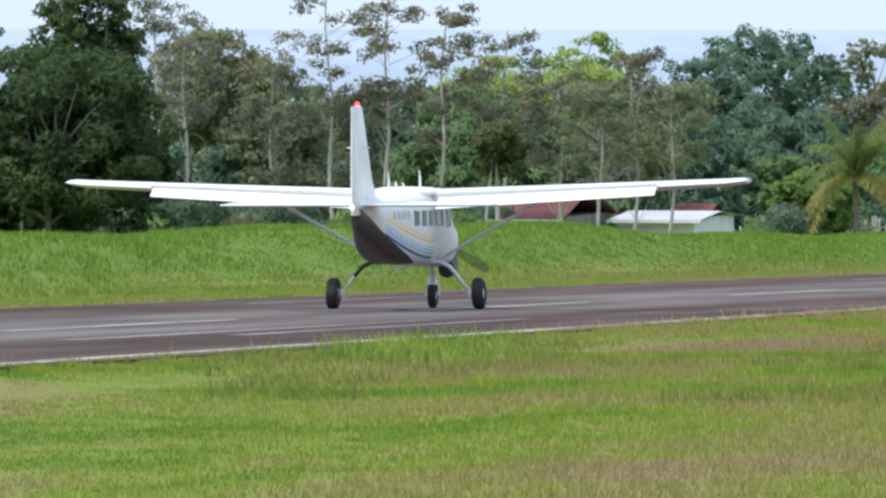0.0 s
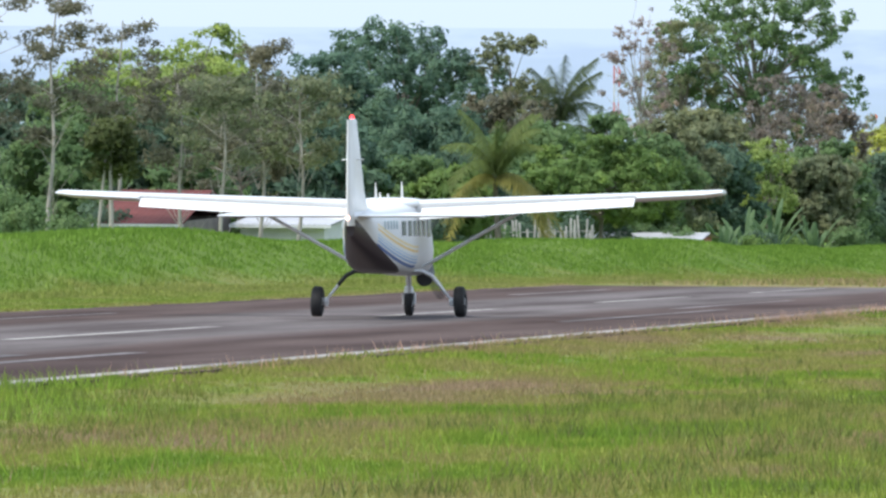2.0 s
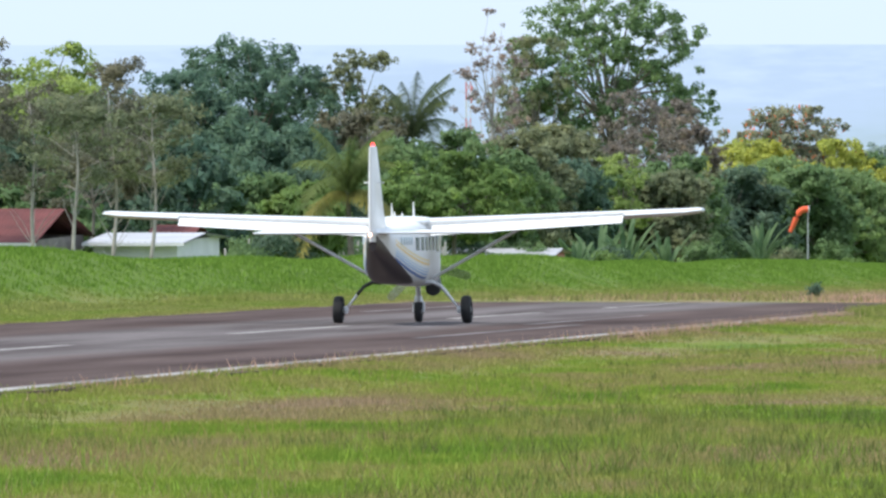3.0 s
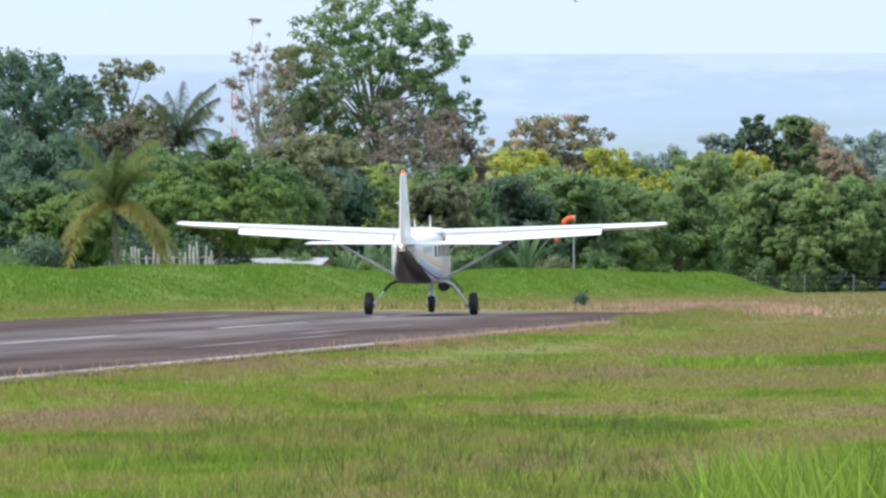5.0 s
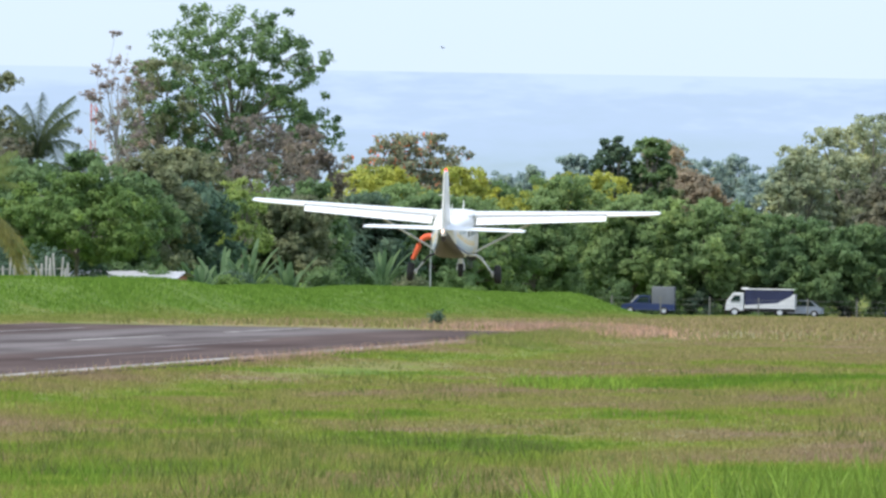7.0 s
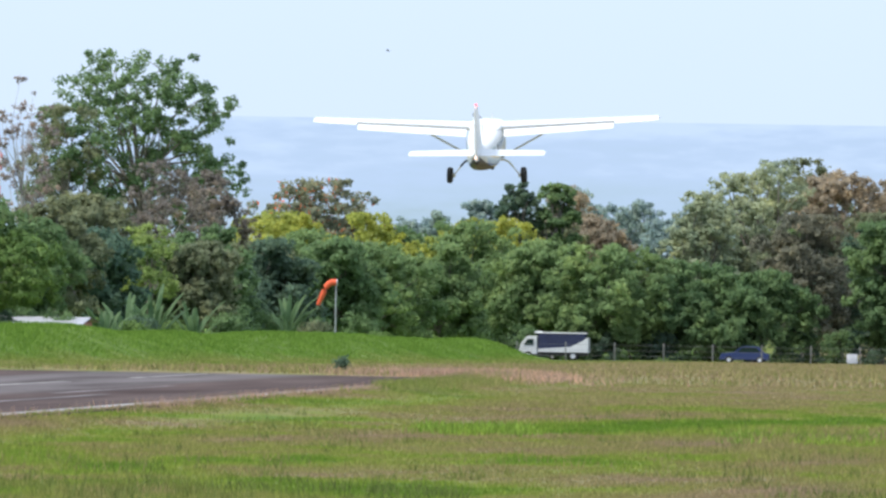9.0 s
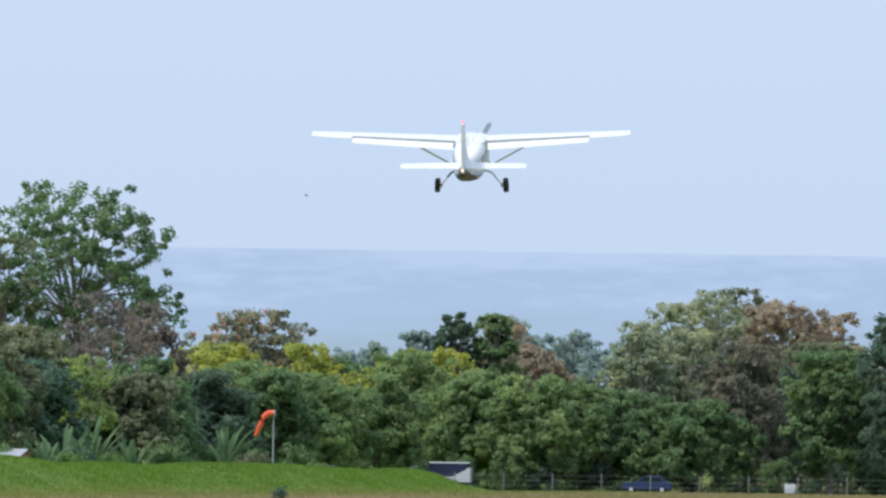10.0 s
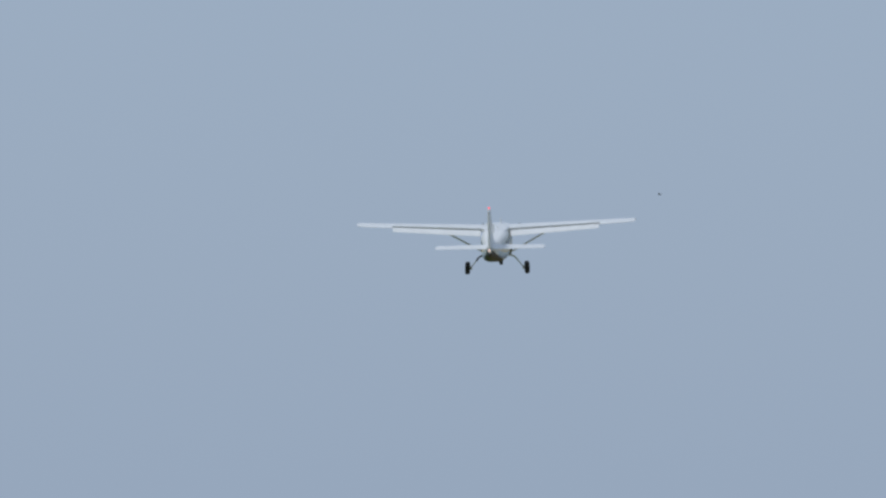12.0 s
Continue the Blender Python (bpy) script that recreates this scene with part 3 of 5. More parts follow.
        part("axle", bm, METAL, plane)
        wheels.append(wheel(plane, side * 1.70, 0.0, 0.365, 0.365, 0.265, side * -2.5))
    bm = bmesh.new()
    tube(bm, [(0, 3.68, 1.12), (0, 3.82, 0.62)], [0.075, 0.06], 14)
    tube(bm, [(0, 3.80, 0.70), (0, 3.83, 0.56)], [0.10, 0.12], 14)
    part("nose_strut", bm, METAL, plane, "chrome nose gear strut")
    for side in (1, -1):
        bm = bmesh.new()
        tube(bm, [(side * 0.05, 3.83, 0.60), (side * 0.135, 3.84, 0.52), (side * 0.135, 3.86, 0.28)], [0.035, 0.03, 0.03], 10)
        part("fork_arm", bm, METAL, plane)
    wheels.append(wheel(plane, 0, 3.86, 0.285, 0.285, 0.20))
    # propeller, turning about its shaft
    bm = bmesh.new()
    tube(bm, [(0, -0.10, 0), (0, 0.05, 0), (0, 0.22, 0), (0, 0.36, 0), (0, 0.42, 0)], [0.22, 0.21, 0.16, 0.08, 0.01], 20)
    prop = part("propeller", bm, METAL, plane, "polished spinner")
    prop.matrix_basis = pose(0, 5.02, 1.54)
    for i in range(3):
        bm = bmesh.new()
        rings = []
        for r, c, tw in ((0.12, 0.07, 60), (0.4, 0.12, 45), (0.9, 0.14, 28), (1.25, 0.12, 20), (1.33, 0.05, 18)):
            ca, sa = math.cos(radians(tw)), math.sin(radians(tw))
            rings.append([(c * math.cos(a) * ca - 0.02 * math.sin(a) * sa, c * math.cos(a) * sa + 0.02 * math.sin(a) * ca, r) for a in (2 * math.pi * k / 10 for k in range(10))])
        loft(bm, rings)
        bl = part("blade", bm, BLADE, prop, "dark propeller blade")
        bl.matrix_basis = pose(0, 0, 0, 0, 120 * i, 0)
    return plane, wheels, prop


aeroplane, plane_wheels, propeller = build_aeroplane()


# ---- plants ----
def leaf_quads(rng, centres, radius, per, size, flat=0.7, heart=None):
    """Sprays of leaves round the clump centres: small bent triangles, facing outwards from clump and crown."""
    k = len(centres) * per
    c = np.repeat(np.asarray(centres, float), per, 0)
    rad = np.repeat(np.asarray(radius, float), per)[:, None]
    d = rng.normal(size=(k, 3))
    d /= np.linalg.norm(d, axis=1)[:, None]
    p = c + d * rad * rng.uniform(0.25, 1.0, (k, 1)) ** 0.7 * np.array([1, 1, flat])
    mid = np.mean(np.asarray(centres, float), 0) if heart is None else np.asarray(heart, float)
    out = c - mid
    out /= np.linalg.norm(out, axis=1)[:, None] + 1e-6
    face = d * 0.5 + out * 0.5 + rng.normal(size=(k, 3)) * 0.36 + np.array([0, 0, 0.2])
    face /= np.linalg.norm(face, axis=1)[:, None] + 1e-6
    nrm = face * 0.8 + rng.normal(size=(k, 3)) * 0.45
    nrm /= np.linalg.norm(nrm, axis=1)[:, None]
    a = np.cross(nrm, rng.normal(size=(k, 3)))
    a /= np.linalg.norm(a, axis=1)[:, None] + 1e-9
    b = np.cross(nrm, a)
    s = size * rng.uniform(0.6, 1.35, (k, 1))
    bend = nrm * s * -0.25
    v = np.stack([p - a * s, p + b * s * 0.75 + bend * 0.3, p + a * s + bend], 1)
    flat_n = np.cross(v[:, 1] - v[:, 0], v[:, 2] - v[:, 0])
    turn = np.sum(flat_n * face, 1) < 0
    v[turn] = v[turn][:, ::-1]
    return v.reshape(-1, 3), np.arange(k * 3).reshape(-1, 3), np.repeat(face, 3, 0)


def limbs(bm, rng, base, tips, girth, sides=6):
    """Branches from a point on the trunk out to the clumps."""
    for tip in tips:
        tip = Vector(tip)
        mid = Vector(base).lerp(tip, 0.5) + Vector((rng.uniform(-1, 1), rng.uniform(-1, 1), rng.uniform(0.2, 1.2))) * (tip - Vector(base)).length * 0.10
        tube(bm, [base, mid, tip], [girth, girth * 0.6, girth * 0.2], sides, False)


DENSITY = {"dense": (1.0, 0.20, 0.165), "mid": (0.85, 0.17, 0.155), "open": (0.85, 0.12, 0.15), "sparse": (0.34, 0.13, 0.125), "fill": (0.8, 0.26, 0.205), "bare": (0.34, 0.13, 0.125)}
count_trees = [0]
TINT_WORDS = {"dark": "dark green", "mid": "green", "bright": "bright green", "lime": "lime green", "yellow": "yellow-green", "olive": "olive green", "brown": "brownish green", "grey": "grey-green",
              "blue": "deep green", "sage": "pale green", "pale": "straw-coloured", "pink": "thinly leaved pinkish", "twig": "half-bare brown", "haze": "haze-tinted green", "flame": "orange-flowering", "far": "green", "deep": "very dark green"}


def broad_tree(bearing, dist, height, width, tint, stem, habit):
    """A broad-leaved tree: forked trunk and a crown of uneven clumps with gaps."""
    count_trees[0] += 1
    rs = 100 + count_trees[0]
    rng, rr = np.random.default_rng(rs), random.Random(rs)
    base = spot(bearing, dist)
    base.z -= 4.5 * float(ease(930, 985, dist) * (1 - ease(1040, 1140, dist)))
    tree = new("tree")
    tree.location = base
    tagged(tree, TINT_WORDS[tint] + " broad-leaved tree with " + {"dense": "a thick rounded crown", "mid": "an uneven crown", "open": "a wide open crown", "sparse": "a thin open crown", "bare": "nearly bare branches", "fill": "a thick crown in the wood behind"}[habit], "tree", "trees beyond the bank")
    fill, clump, leaf = DENSITY[habit]
    height, width = height * 1.02, width * 1.10
    z0 = height * stem
    ch = height - z0
    rx, rz = width / 2, ch / 2
    off = Vector((rs * 1.7, rs * 0.9, rs * 0.3))
    airy = habit in ("open", "sparse", "bare")
    # lobes: the bough ends, each a flattened heap of clumps
    lobes = []
    want = {"dense": 28, "mid": 24, "open": 46, "sparse": 15, "fill": 15, "bare": 20}[habit]
    small = min(rx, rz)
    slim = max(rx, rz) / small
    want = int(want * min(2.2, slim ** 0.8))
    twist = rr.uniform(0, 6.28)
    for i in range(want):
        u = 1.0 - 1.75 * (i + rr.uniform(0.1, 0.9)) / want
        a = twist + 2.39996 * i + rr.uniform(-0.45, 0.45)
        h = math.sqrt(max(0.0, 1 - u * u))
        d = Vector((math.cos(a) * h, math.sin(a) * h, u))
        lr = small * rr.uniform(0.22, 0.46) * {"open": 0.85, "sparse": 0.90, "bare": 0.6}.get(habit, 1.0)
        bulge = 1.0 + 0.22 * noise.noise(d * 1.6 + off) + 0.12 * noise.noise(d * 4.1 + off)
        k = rr.choice((1.0, 1.0, 0.92, rr.uniform(0.4, 0.8))) * min(bulge, 1.12)
        lobes.append((Vector((d.x * max(0.1, rx - lr * 0.5), d.y * max(0.1, rx - lr * 0.5), d.z * max(0.1, rz - lr * 0.45))) * k, lr))
    cs, rad = [], []
    r = max(0.30, min(clump * min(width, ch) * 0.42, 0.62))
    share = sum(lr ** 2 for _, lr in lobes)
    nc = int(max(20, min(520, fill * 6.5 * share / r ** 2)))
    for p, lr in lobes:
        for _ in range(max(3, round(nc * lr * lr / share))):
            d = Vector((rr.gauss(0, 1), rr.gauss(0, 1), rr.gauss(0.25, 1))).normalized()
            q = p + Vector((d.x * lr, d.y * lr, d.z * lr * 0.7)) * rr.uniform(0.35, 1.25)
            if airy and noise.noise(q * 0.55 + off) < (-0.42 if habit == "open" else -0.22):
                continue
            cs.append((q.x, q.y, max(z0 * 0.9 + 0.2, min(z0 + rz + q.z, height - r * 0.45))))
            rad.append(r * rr.uniform(0.65, 1.3))
    size = leaf * (0.84 + dist / 1300)
    per = int({"dense": 42, "mid": 40, "open": 44, "sparse": 30, "fill": 30, "bare": 14}[habit] * max(0.75, (r / 0.6) ** 1.5))
    v, q, nv = leaf_quads(rng, cs, rad, per, size, 0.7, (0, 0, z0 + rz * 0.6))
    part("crown", mesh_np("crown", v, q, LEAF[tint], False, nv), None, tree)
    bm = bmesh.new()
    g = 0.016 * height * {"sparse": 0.7, "bare": 0.32, "open": 0.9}.get(habit, 1.1)
    fork = Vector((rr.uniform(-0.05, 0.05) * width, 0, max(z0 + ch * 0.12, height * 0.16)))
    head = Vector((fork.x + rr.uniform(-0.05, 0.05) * width, 0, z0 + ch * 0.72))
    tube(bm, [(0, 0, -0.3), (fork.x * 0.4, 0.05, fork.z * 0.5), fork, head], [g * 1.35, g, g * 0.85, g * 0.3], 8)
    for p, lr in lobes:
        limbs(bm, rr, fork.lerp(head, rr.uniform(0.0, 0.6)), [(p.x, p.y, z0 + rz + p.z)], g * 0.42)
    if airy:
        for c in rr.sample(cs, min(len(cs), 40)):
            p, lr = min(lobes, key=lambda o: (o[0].x - c[0]) ** 2 + (o[0].y - c[1]) ** 2 + (o[0].z + z0 + rz - c[2]) ** 2)
            limbs(bm, rr, (p.x, p.y, z0 + rz + p.z), [c], g * 0.14, 4)
    part("trunk", bm, BARK_PALE if tint in ("grey", "pale", "pink", "twig") else BARK, tree)
    return tree


def slender_tree(bearing, dist, height, width, tint, stem):
    """A tall slim tree: straight pale trunk, thin ascending branches, loose tufts at their ends."""
    count_trees[0] += 1
    rs = 300 + count_trees[0]
    rng, rr = np.random.default_rng(rs), random.Random(rs)
    tree = new("tree")
    tree.location = spot(bearing, dist)
    tagged(tree, "tall slim pale-trunked tree with loose " + TINT_WORDS[tint] + " tufts", "tree", "trees beyond the bank")
    bm = bmesh.new()
    g = 0.058 + 0.0038 * height
    lean = rr.uniform(-0.4, 0.4)
    axis = [Vector((lean * (z / height) ** 2 + 0.12 * math.sin(z * 0.9 + rs), 0, z)) for z in np.linspace(-0.3, height * 0.95, 9)]
    tube(bm, axis, [g * (1.1 - 0.85 * i / 8) for i in range(9)], 8)
    cs, rad = [], []
    for i in range(34):
        k = rr.uniform(stem, 0.97)
        p = axis[0].lerp(axis[-1], k)
        a = rr.uniform(0, 2 * math.pi)
        reach = width / 2 * (0.35 + 0.65 * math.sin(math.pi * min(1, (k - stem) / (1 - stem) * 0.8 + 0.15))) * rr.uniform(0.5, 1.0)
        tip = p + Vector((math.cos(a) * reach, math.sin(a) * reach, reach * rr.uniform(0.15, 0.55)))
        tip.z = min(tip.z, height - 0.2)
        limbs(bm, rr, p, [tip], g * 0.17, 5)
        for _ in range(3):
            c = p.lerp(tip, rr.uniform(0.55, 1.1))
            cs.append(tuple(c + Vector((rr.uniform(-0.3, 0.3), rr.uniform(-0.3, 0.3), rr.uniform(-0.1, 0.25)))))
            rad.append(rr.uniform(0.30, 0.70))
    # a few bare low side stems
    for _ in range(8):
        k = rr.uniform(0.12, stem)
        p = axis[0].lerp(axis[-1], k)
        a = rr.uniform(0, 2 * math.pi)
        limbs(bm, rr, p, [p + Vector((math.cos(a) * 1.1, math.sin(a) * 1.1, rr.uniform(0.9, 2.2)))], g * 0.24, 5)
    v, q, nv = leaf_quads(rng, cs, rad, 34 if tint != "pink" else 10, 0.12, 0.55)
    part("crown", mesh_np("crown", v, q, LEAF[tint], False, nv), None, tree)
    part("trunk", bm, BARK_PALE, tree)
    return tree


def frond(rng, rr, start, heading, rise, length, width, tint_v, tint_q, leaflets=52, sag=0.30):
    """One feathered palm leaf: leaflets along an arching rib; appends to the vertex and face lists."""
    d = Vector((math.cos(heading), math.sin(heading), 0))
    side = Vector((-d.y, d.x, 0))
    rib = []
    for i in range(leaflets + 1):
        u = i / leaflets
        p = Vector(start) + d * length * (u * math.cos(rise * (1 - u * 0.38))) + Vector((0, 0, length * (math.sin(rise) * u - sag * u ** 2.2)))
        rib.append(p)
    for i in range(1, leaflets):
        u = i / leaflets
        w = width * math.sin(math.pi * min(1, u * 0.85 + 0.12)) ** 0.6
        for s in (1, -1):
            t = rib[i] + side * s * w * rr.uniform(0.75, 1.0) + d * w * 0.5 + Vector((0, 0, -w * rr.uniform(0.45, 0.95)))
            n0 = len(tint_v)
            tint_v.extend([tuple(rib[i]), tuple(rib[i] + (rib[i + 1] - rib[i]) * 0.8), tuple(t + d * 0.02), tuple(t)])
            tint_q.append((n0, n0 + 1, n0 + 2, n0 + 3))
    for a, c in zip(rib, rib[1:]):
        n0 = len(tint_v)
        e = Vector((0, 0, 0.03))
        tint_v.extend([tuple(a - e), tuple(c - e), tuple(c + e), tuple(a + e)])
        tint_q.append((n0, n0 + 1, n0 + 2, n0 + 3))


def palm(bearing, dist, crown_z, length, old, seed):
    rng, rr = np.random.default_rng(seed), random.Random(seed)
    tree = new("palm_tree")
    tree.location = spot(bearing, dist)
    tagged(tree, "coconut palm with " + ("yellowing hanging fronds" if old else "dark green feathery fronds"), "palm tree", "coconut palms")
    bm = bmesh.new()
    tube(bm, [(0.3, 0, -0.3), (0.15, 0, crown_z * 0.4), (0, 0, crown_z)], [0.20, 0.15, 0.12], 10)
    part("trunk", bm, BARK, tree)
    for i in range(15):
        v, q = [], []
        a = 2 * math.pi * i / 15 * 2.4 + rr.uniform(-0.2, 0.2)
        up = ((1.55, 1.50, 1.40, 1.25, 0.9) if old else (1.52, 1.38, 1.22, 0.98, 0.62))[i % 5] + rr.uniform(-0.1, 0.1)
        frond(rng, rr, (0, 0, crown_z), a, up, length * rr.uniform(0.8, 1.05), length * 0.19, v, q, 60, (0.14, 0.26, 0.42, 0.62, 0.95)[i % 5])
        part("frond", mesh_np("frond", v, q, LEAF["palm_young" if old else "palm"]), None, tree)
    for i in range(8 if old else 0):
        v, q = [], []
        frond(rng, rr, (0, 0, crown_z - 0.2), (-0.25 if i % 3 else 3.4) + rr.uniform(-0.7, 0.7), rr.uniform(0.1, 0.5), length * rr.uniform(0.75, 1.0), length * 0.24, v, q, 60, rr.uniform(0.95, 1.35))
        part("dead_frond", mesh_np("dead_frond", v, q, LEAF["palm_old"]), None, tree, "dry yellow frond")
    return tree


def banana(bearing, dist, height, seed, blades=14):
    """A clump of broad paddle leaves."""
    rr = random.Random(seed)
    plant = new("banana_plant")
    plant.location = spot(bearing, dist)
    tagged(plant, "clump of broad upright banana leaves", "plant", "banana clumps behind the bank")
    for i in range(blades):
        a = rr.uniform(0, 2 * math.pi)
        d = Vector((math.cos(a), math.sin(a), 0))
        s = Vector((-d.y, d.x, 0))
        hgt = height * rr.uniform(0.55, 1.0)
        spread = rr.uniform(0.2, 1.2) * height * 0.5
        v, q = [], []
        seg = 8
        for j in range(seg + 1):
            u = j / seg
            p = d * spread * u ** 1.5 + Vector((0, 0, hgt * (u - 0.12 * u ** 4)))
            w = 0.025 + 0.15 * max(0.0, math.sin(math.pi * min(1, max(0, (u - 0.35) / 0.68)))) ** 0.7
            v += [tuple(p - s * w + d * 0.06), tuple(p), tuple(p + s * w + d * 0.06)]
        for j in range(seg):
            for k in range(2):
                n0 = 3 * j + k
                q.append((n0, n0 + 1, n0 + 4, n0 + 3))
        part("leaf", mesh_np("leaf", v, q, LEAF["banana"], True), None, plant)
    return plant


def bush_mesh(seed, tint, wide, tall, per=80):
    rng, rr = np.random.default_rng(seed), random.Random(seed)
    cs, rad = [], []
    for _ in range(26):
        a, u = rr.uniform(0, 2 * math.pi), rr.uniform(0, 1)
        rr_ = wide / 2 * math.sqrt(rr.uniform(0.1, 1)) * (1 - 0.5 * u)
        cs.append((rr_ * math.cos(a), rr_ * math.sin(a), 0.25 + u * (tall - 0.7)))
        rad.append(rr.uniform(0.45, 0.8))
    v, q, nv = leaf_quads(rng, cs, rad, per, 0.145)
    return mesh_np("bush", v, q, LEAF[tint], False, nv)


def bush(bearing, dist, mesh, scale, turn, words):
    ob = new("bush", mesh)
    ob.matrix_basis = Matrix.Translation(spot(bearing, dist)) @ pose(0, 0, 0, 0, 0, turn) @ Matrix.Diagonal((scale, scale, scale, 1))
    return tagged(ob, words, "bush", "bushes below the trees" if dist > 400 else "")


def hedge_row():
    rr = random.Random(21)
    kinds = [("dark", 3.6, 3.0), ("mid", 3.2, 2.6), ("olive", 3.0, 2.8), ("bright", 2.8, 2.4), ("dark", 4.2, 3.6), ("mid", 3.8, 3.4)]
    meshes = [(bush_mesh(700 + i, *k), TINT_WORDS[k[0]] + " leafy bush in the undergrowth") for i, k in enumerate(kinds)]
    b = -14.4
    while b < -1.2:
        near = 66 / math.sin(radians(-b)) + 28 if b < -5.2 else 862
        clear = any(lo < b < hi for lo, hi in ((-10.4, -8.85), (-8.3, -6.8), (-13.9, -13.1)))
        for row in ((1,) if clear else (0, 1)):
            me, words = rr.choice(meshes if b < -5 else [meshes[0], meshes[1], meshes[4], meshes[5]])
            bush(b + rr.uniform(-0.08, 0.08), max(415, min(near, 862)) + row * 22 + rr.uniform(-5, 8), me, rr.uniform(0.75, 1.15), rr.uniform(0, 360), words)
        b += 0.26 if b < -5 else 0.20


# ---- buildings and fittings beyond the bank ----
ROOF_RED = worn("red_iron_roof", (0.13, 0.034, 0.030), 0.95, 0.0, 0.35, 0.8)
WHITE_WALL = worn("white_wall", (0.70, 0.70, 0.70), 0.7, 0, 0.15, 0.8)
PINK_WALL = worn("faded_red_wall", (0.52, 0.20, 0.18), 0.8, 0, 0.25, 0.9)
GREY_ROOF = worn("pale_iron_roof", (0.50, 0.50, 0.52), 0.5, 0.2, 0.2, 0.7)
# shade put into the wall colour; the same dark serves window panes
DARK_WALL = worn("painted_shade", (0.20, 0.17, 0.15), 0.8, 0, 0.3, 1.0)
STAKE = worn("weathered_stakes", (0.42, 0.40, 0.38), 0.9, 0, 0.3, 2.0)
FENCE_GREY = worn("dull_fence_posts", (0.20, 0.195, 0.185), 0.9, 0, 0.3, 2.0)
STEEL = worn("galvanised_steel", (0.45, 0.47, 0.48), 0.5, 0.5, 0.15, 2.0)
ORANGE = worn("windsock_cloth", (0.80, 0.13, 0.05), 0.8, 0, 0.12, 3.0)
WHITE_CLOTH = material("white_cloth", (0.75, 0.75, 0.74), 0.8)
MAST_RED = material("mast_red", (0.70, 0.22, 0.19), 0.6)
MAST_WHITE = material("mast_white", (0.72, 0.72, 0.72), 0.6)


def iron_roof(bm, x0, x1, y_eave, y_ridge, z_eave, z_ridge, thick=0.05):
    """One corrugated slope."""
    k = max(8, int((x1 - x0) / 0.12))
    rows = []
    for y, z in ((y_eave, z_eave), (y_ridge, z_ridge)):
        rows.append([[bm.verts.new((x0 + (x1 - x0) * i / k, y, z + (0.02 if i % 2 else 0) - t)) for i in range(k + 1)] for t in (0, thick)])
    for t in (0, 1):
        for i in range(k):
            bm.faces.new((rows[0][t][i], rows[0][t][i + 1], rows[1][t][i + 1], rows[1][t][i]))
    for i in range(k):
        bm.faces.new((rows[0][0][i], rows[0][0][i + 1], rows[0][1][i + 1], rows[0][1][i]))
    return bm


def house(name, x0, x1, y0, y1, z_eave, z_ridge, wall_mat, roof_mat, label, panes=(0.25, 0.7)):
    """A low house: walls with door and windows, a two-sided iron roof with overhang."""
    zb = float(ground((x0 + x1) / 2, y0)) - 0.2
    hs = tagged(new(name), label, "house")
    ym = (y0 + y1) / 2
    for a in ((x0, x1, y0, y0 + 0.15), (x0, x1, y1 - 0.15, y1), (x0, x0 + 0.15, y0 + 0.15, y1 - 0.15), (x1 - 0.15, x1, y0 + 0.15, y1 - 0.15)):
        part("wall", box(bmesh.new(), *a, zb, z_eave), wall_mat, hs)
    part("roof", iron_roof(bmesh.new(), x0 - 0.4, x1 + 0.4, y0 - 0.6, ym, z_eave - 0.06, z_ridge), roof_mat, hs, smooth=False)
    part("roof", iron_roof(bmesh.new(), x0 - 0.4, x1 + 0.4, y1 + 0.6, ym, z_eave - 0.06, z_ridge), roof_mat, hs, smooth=False)
    part("fascia", box(bmesh.new(), x0 - 0.4, x1 + 0.4, y0 - 0.66, y0 - 0.61, z_eave - 0.20, z_eave - 0.07), WHITE_WALL, hs)
    for k in panes:
        xm = x0 + (x1 - x0) * k
        w = part("window", box(bmesh.new(), xm - 0.45, xm + 0.45, y0 - 0.03, y0 + 0.02, zb + 1.1, zb + 1.9, 0.01), DARK_WALL, hs)
        part("frame", box(bmesh.new(), xm - 0.52, xm + 0.52, y0 - 0.05, y0 - 0.031, zb + 1.02, zb + 1.1), WHITE_WALL, w)
    return hs


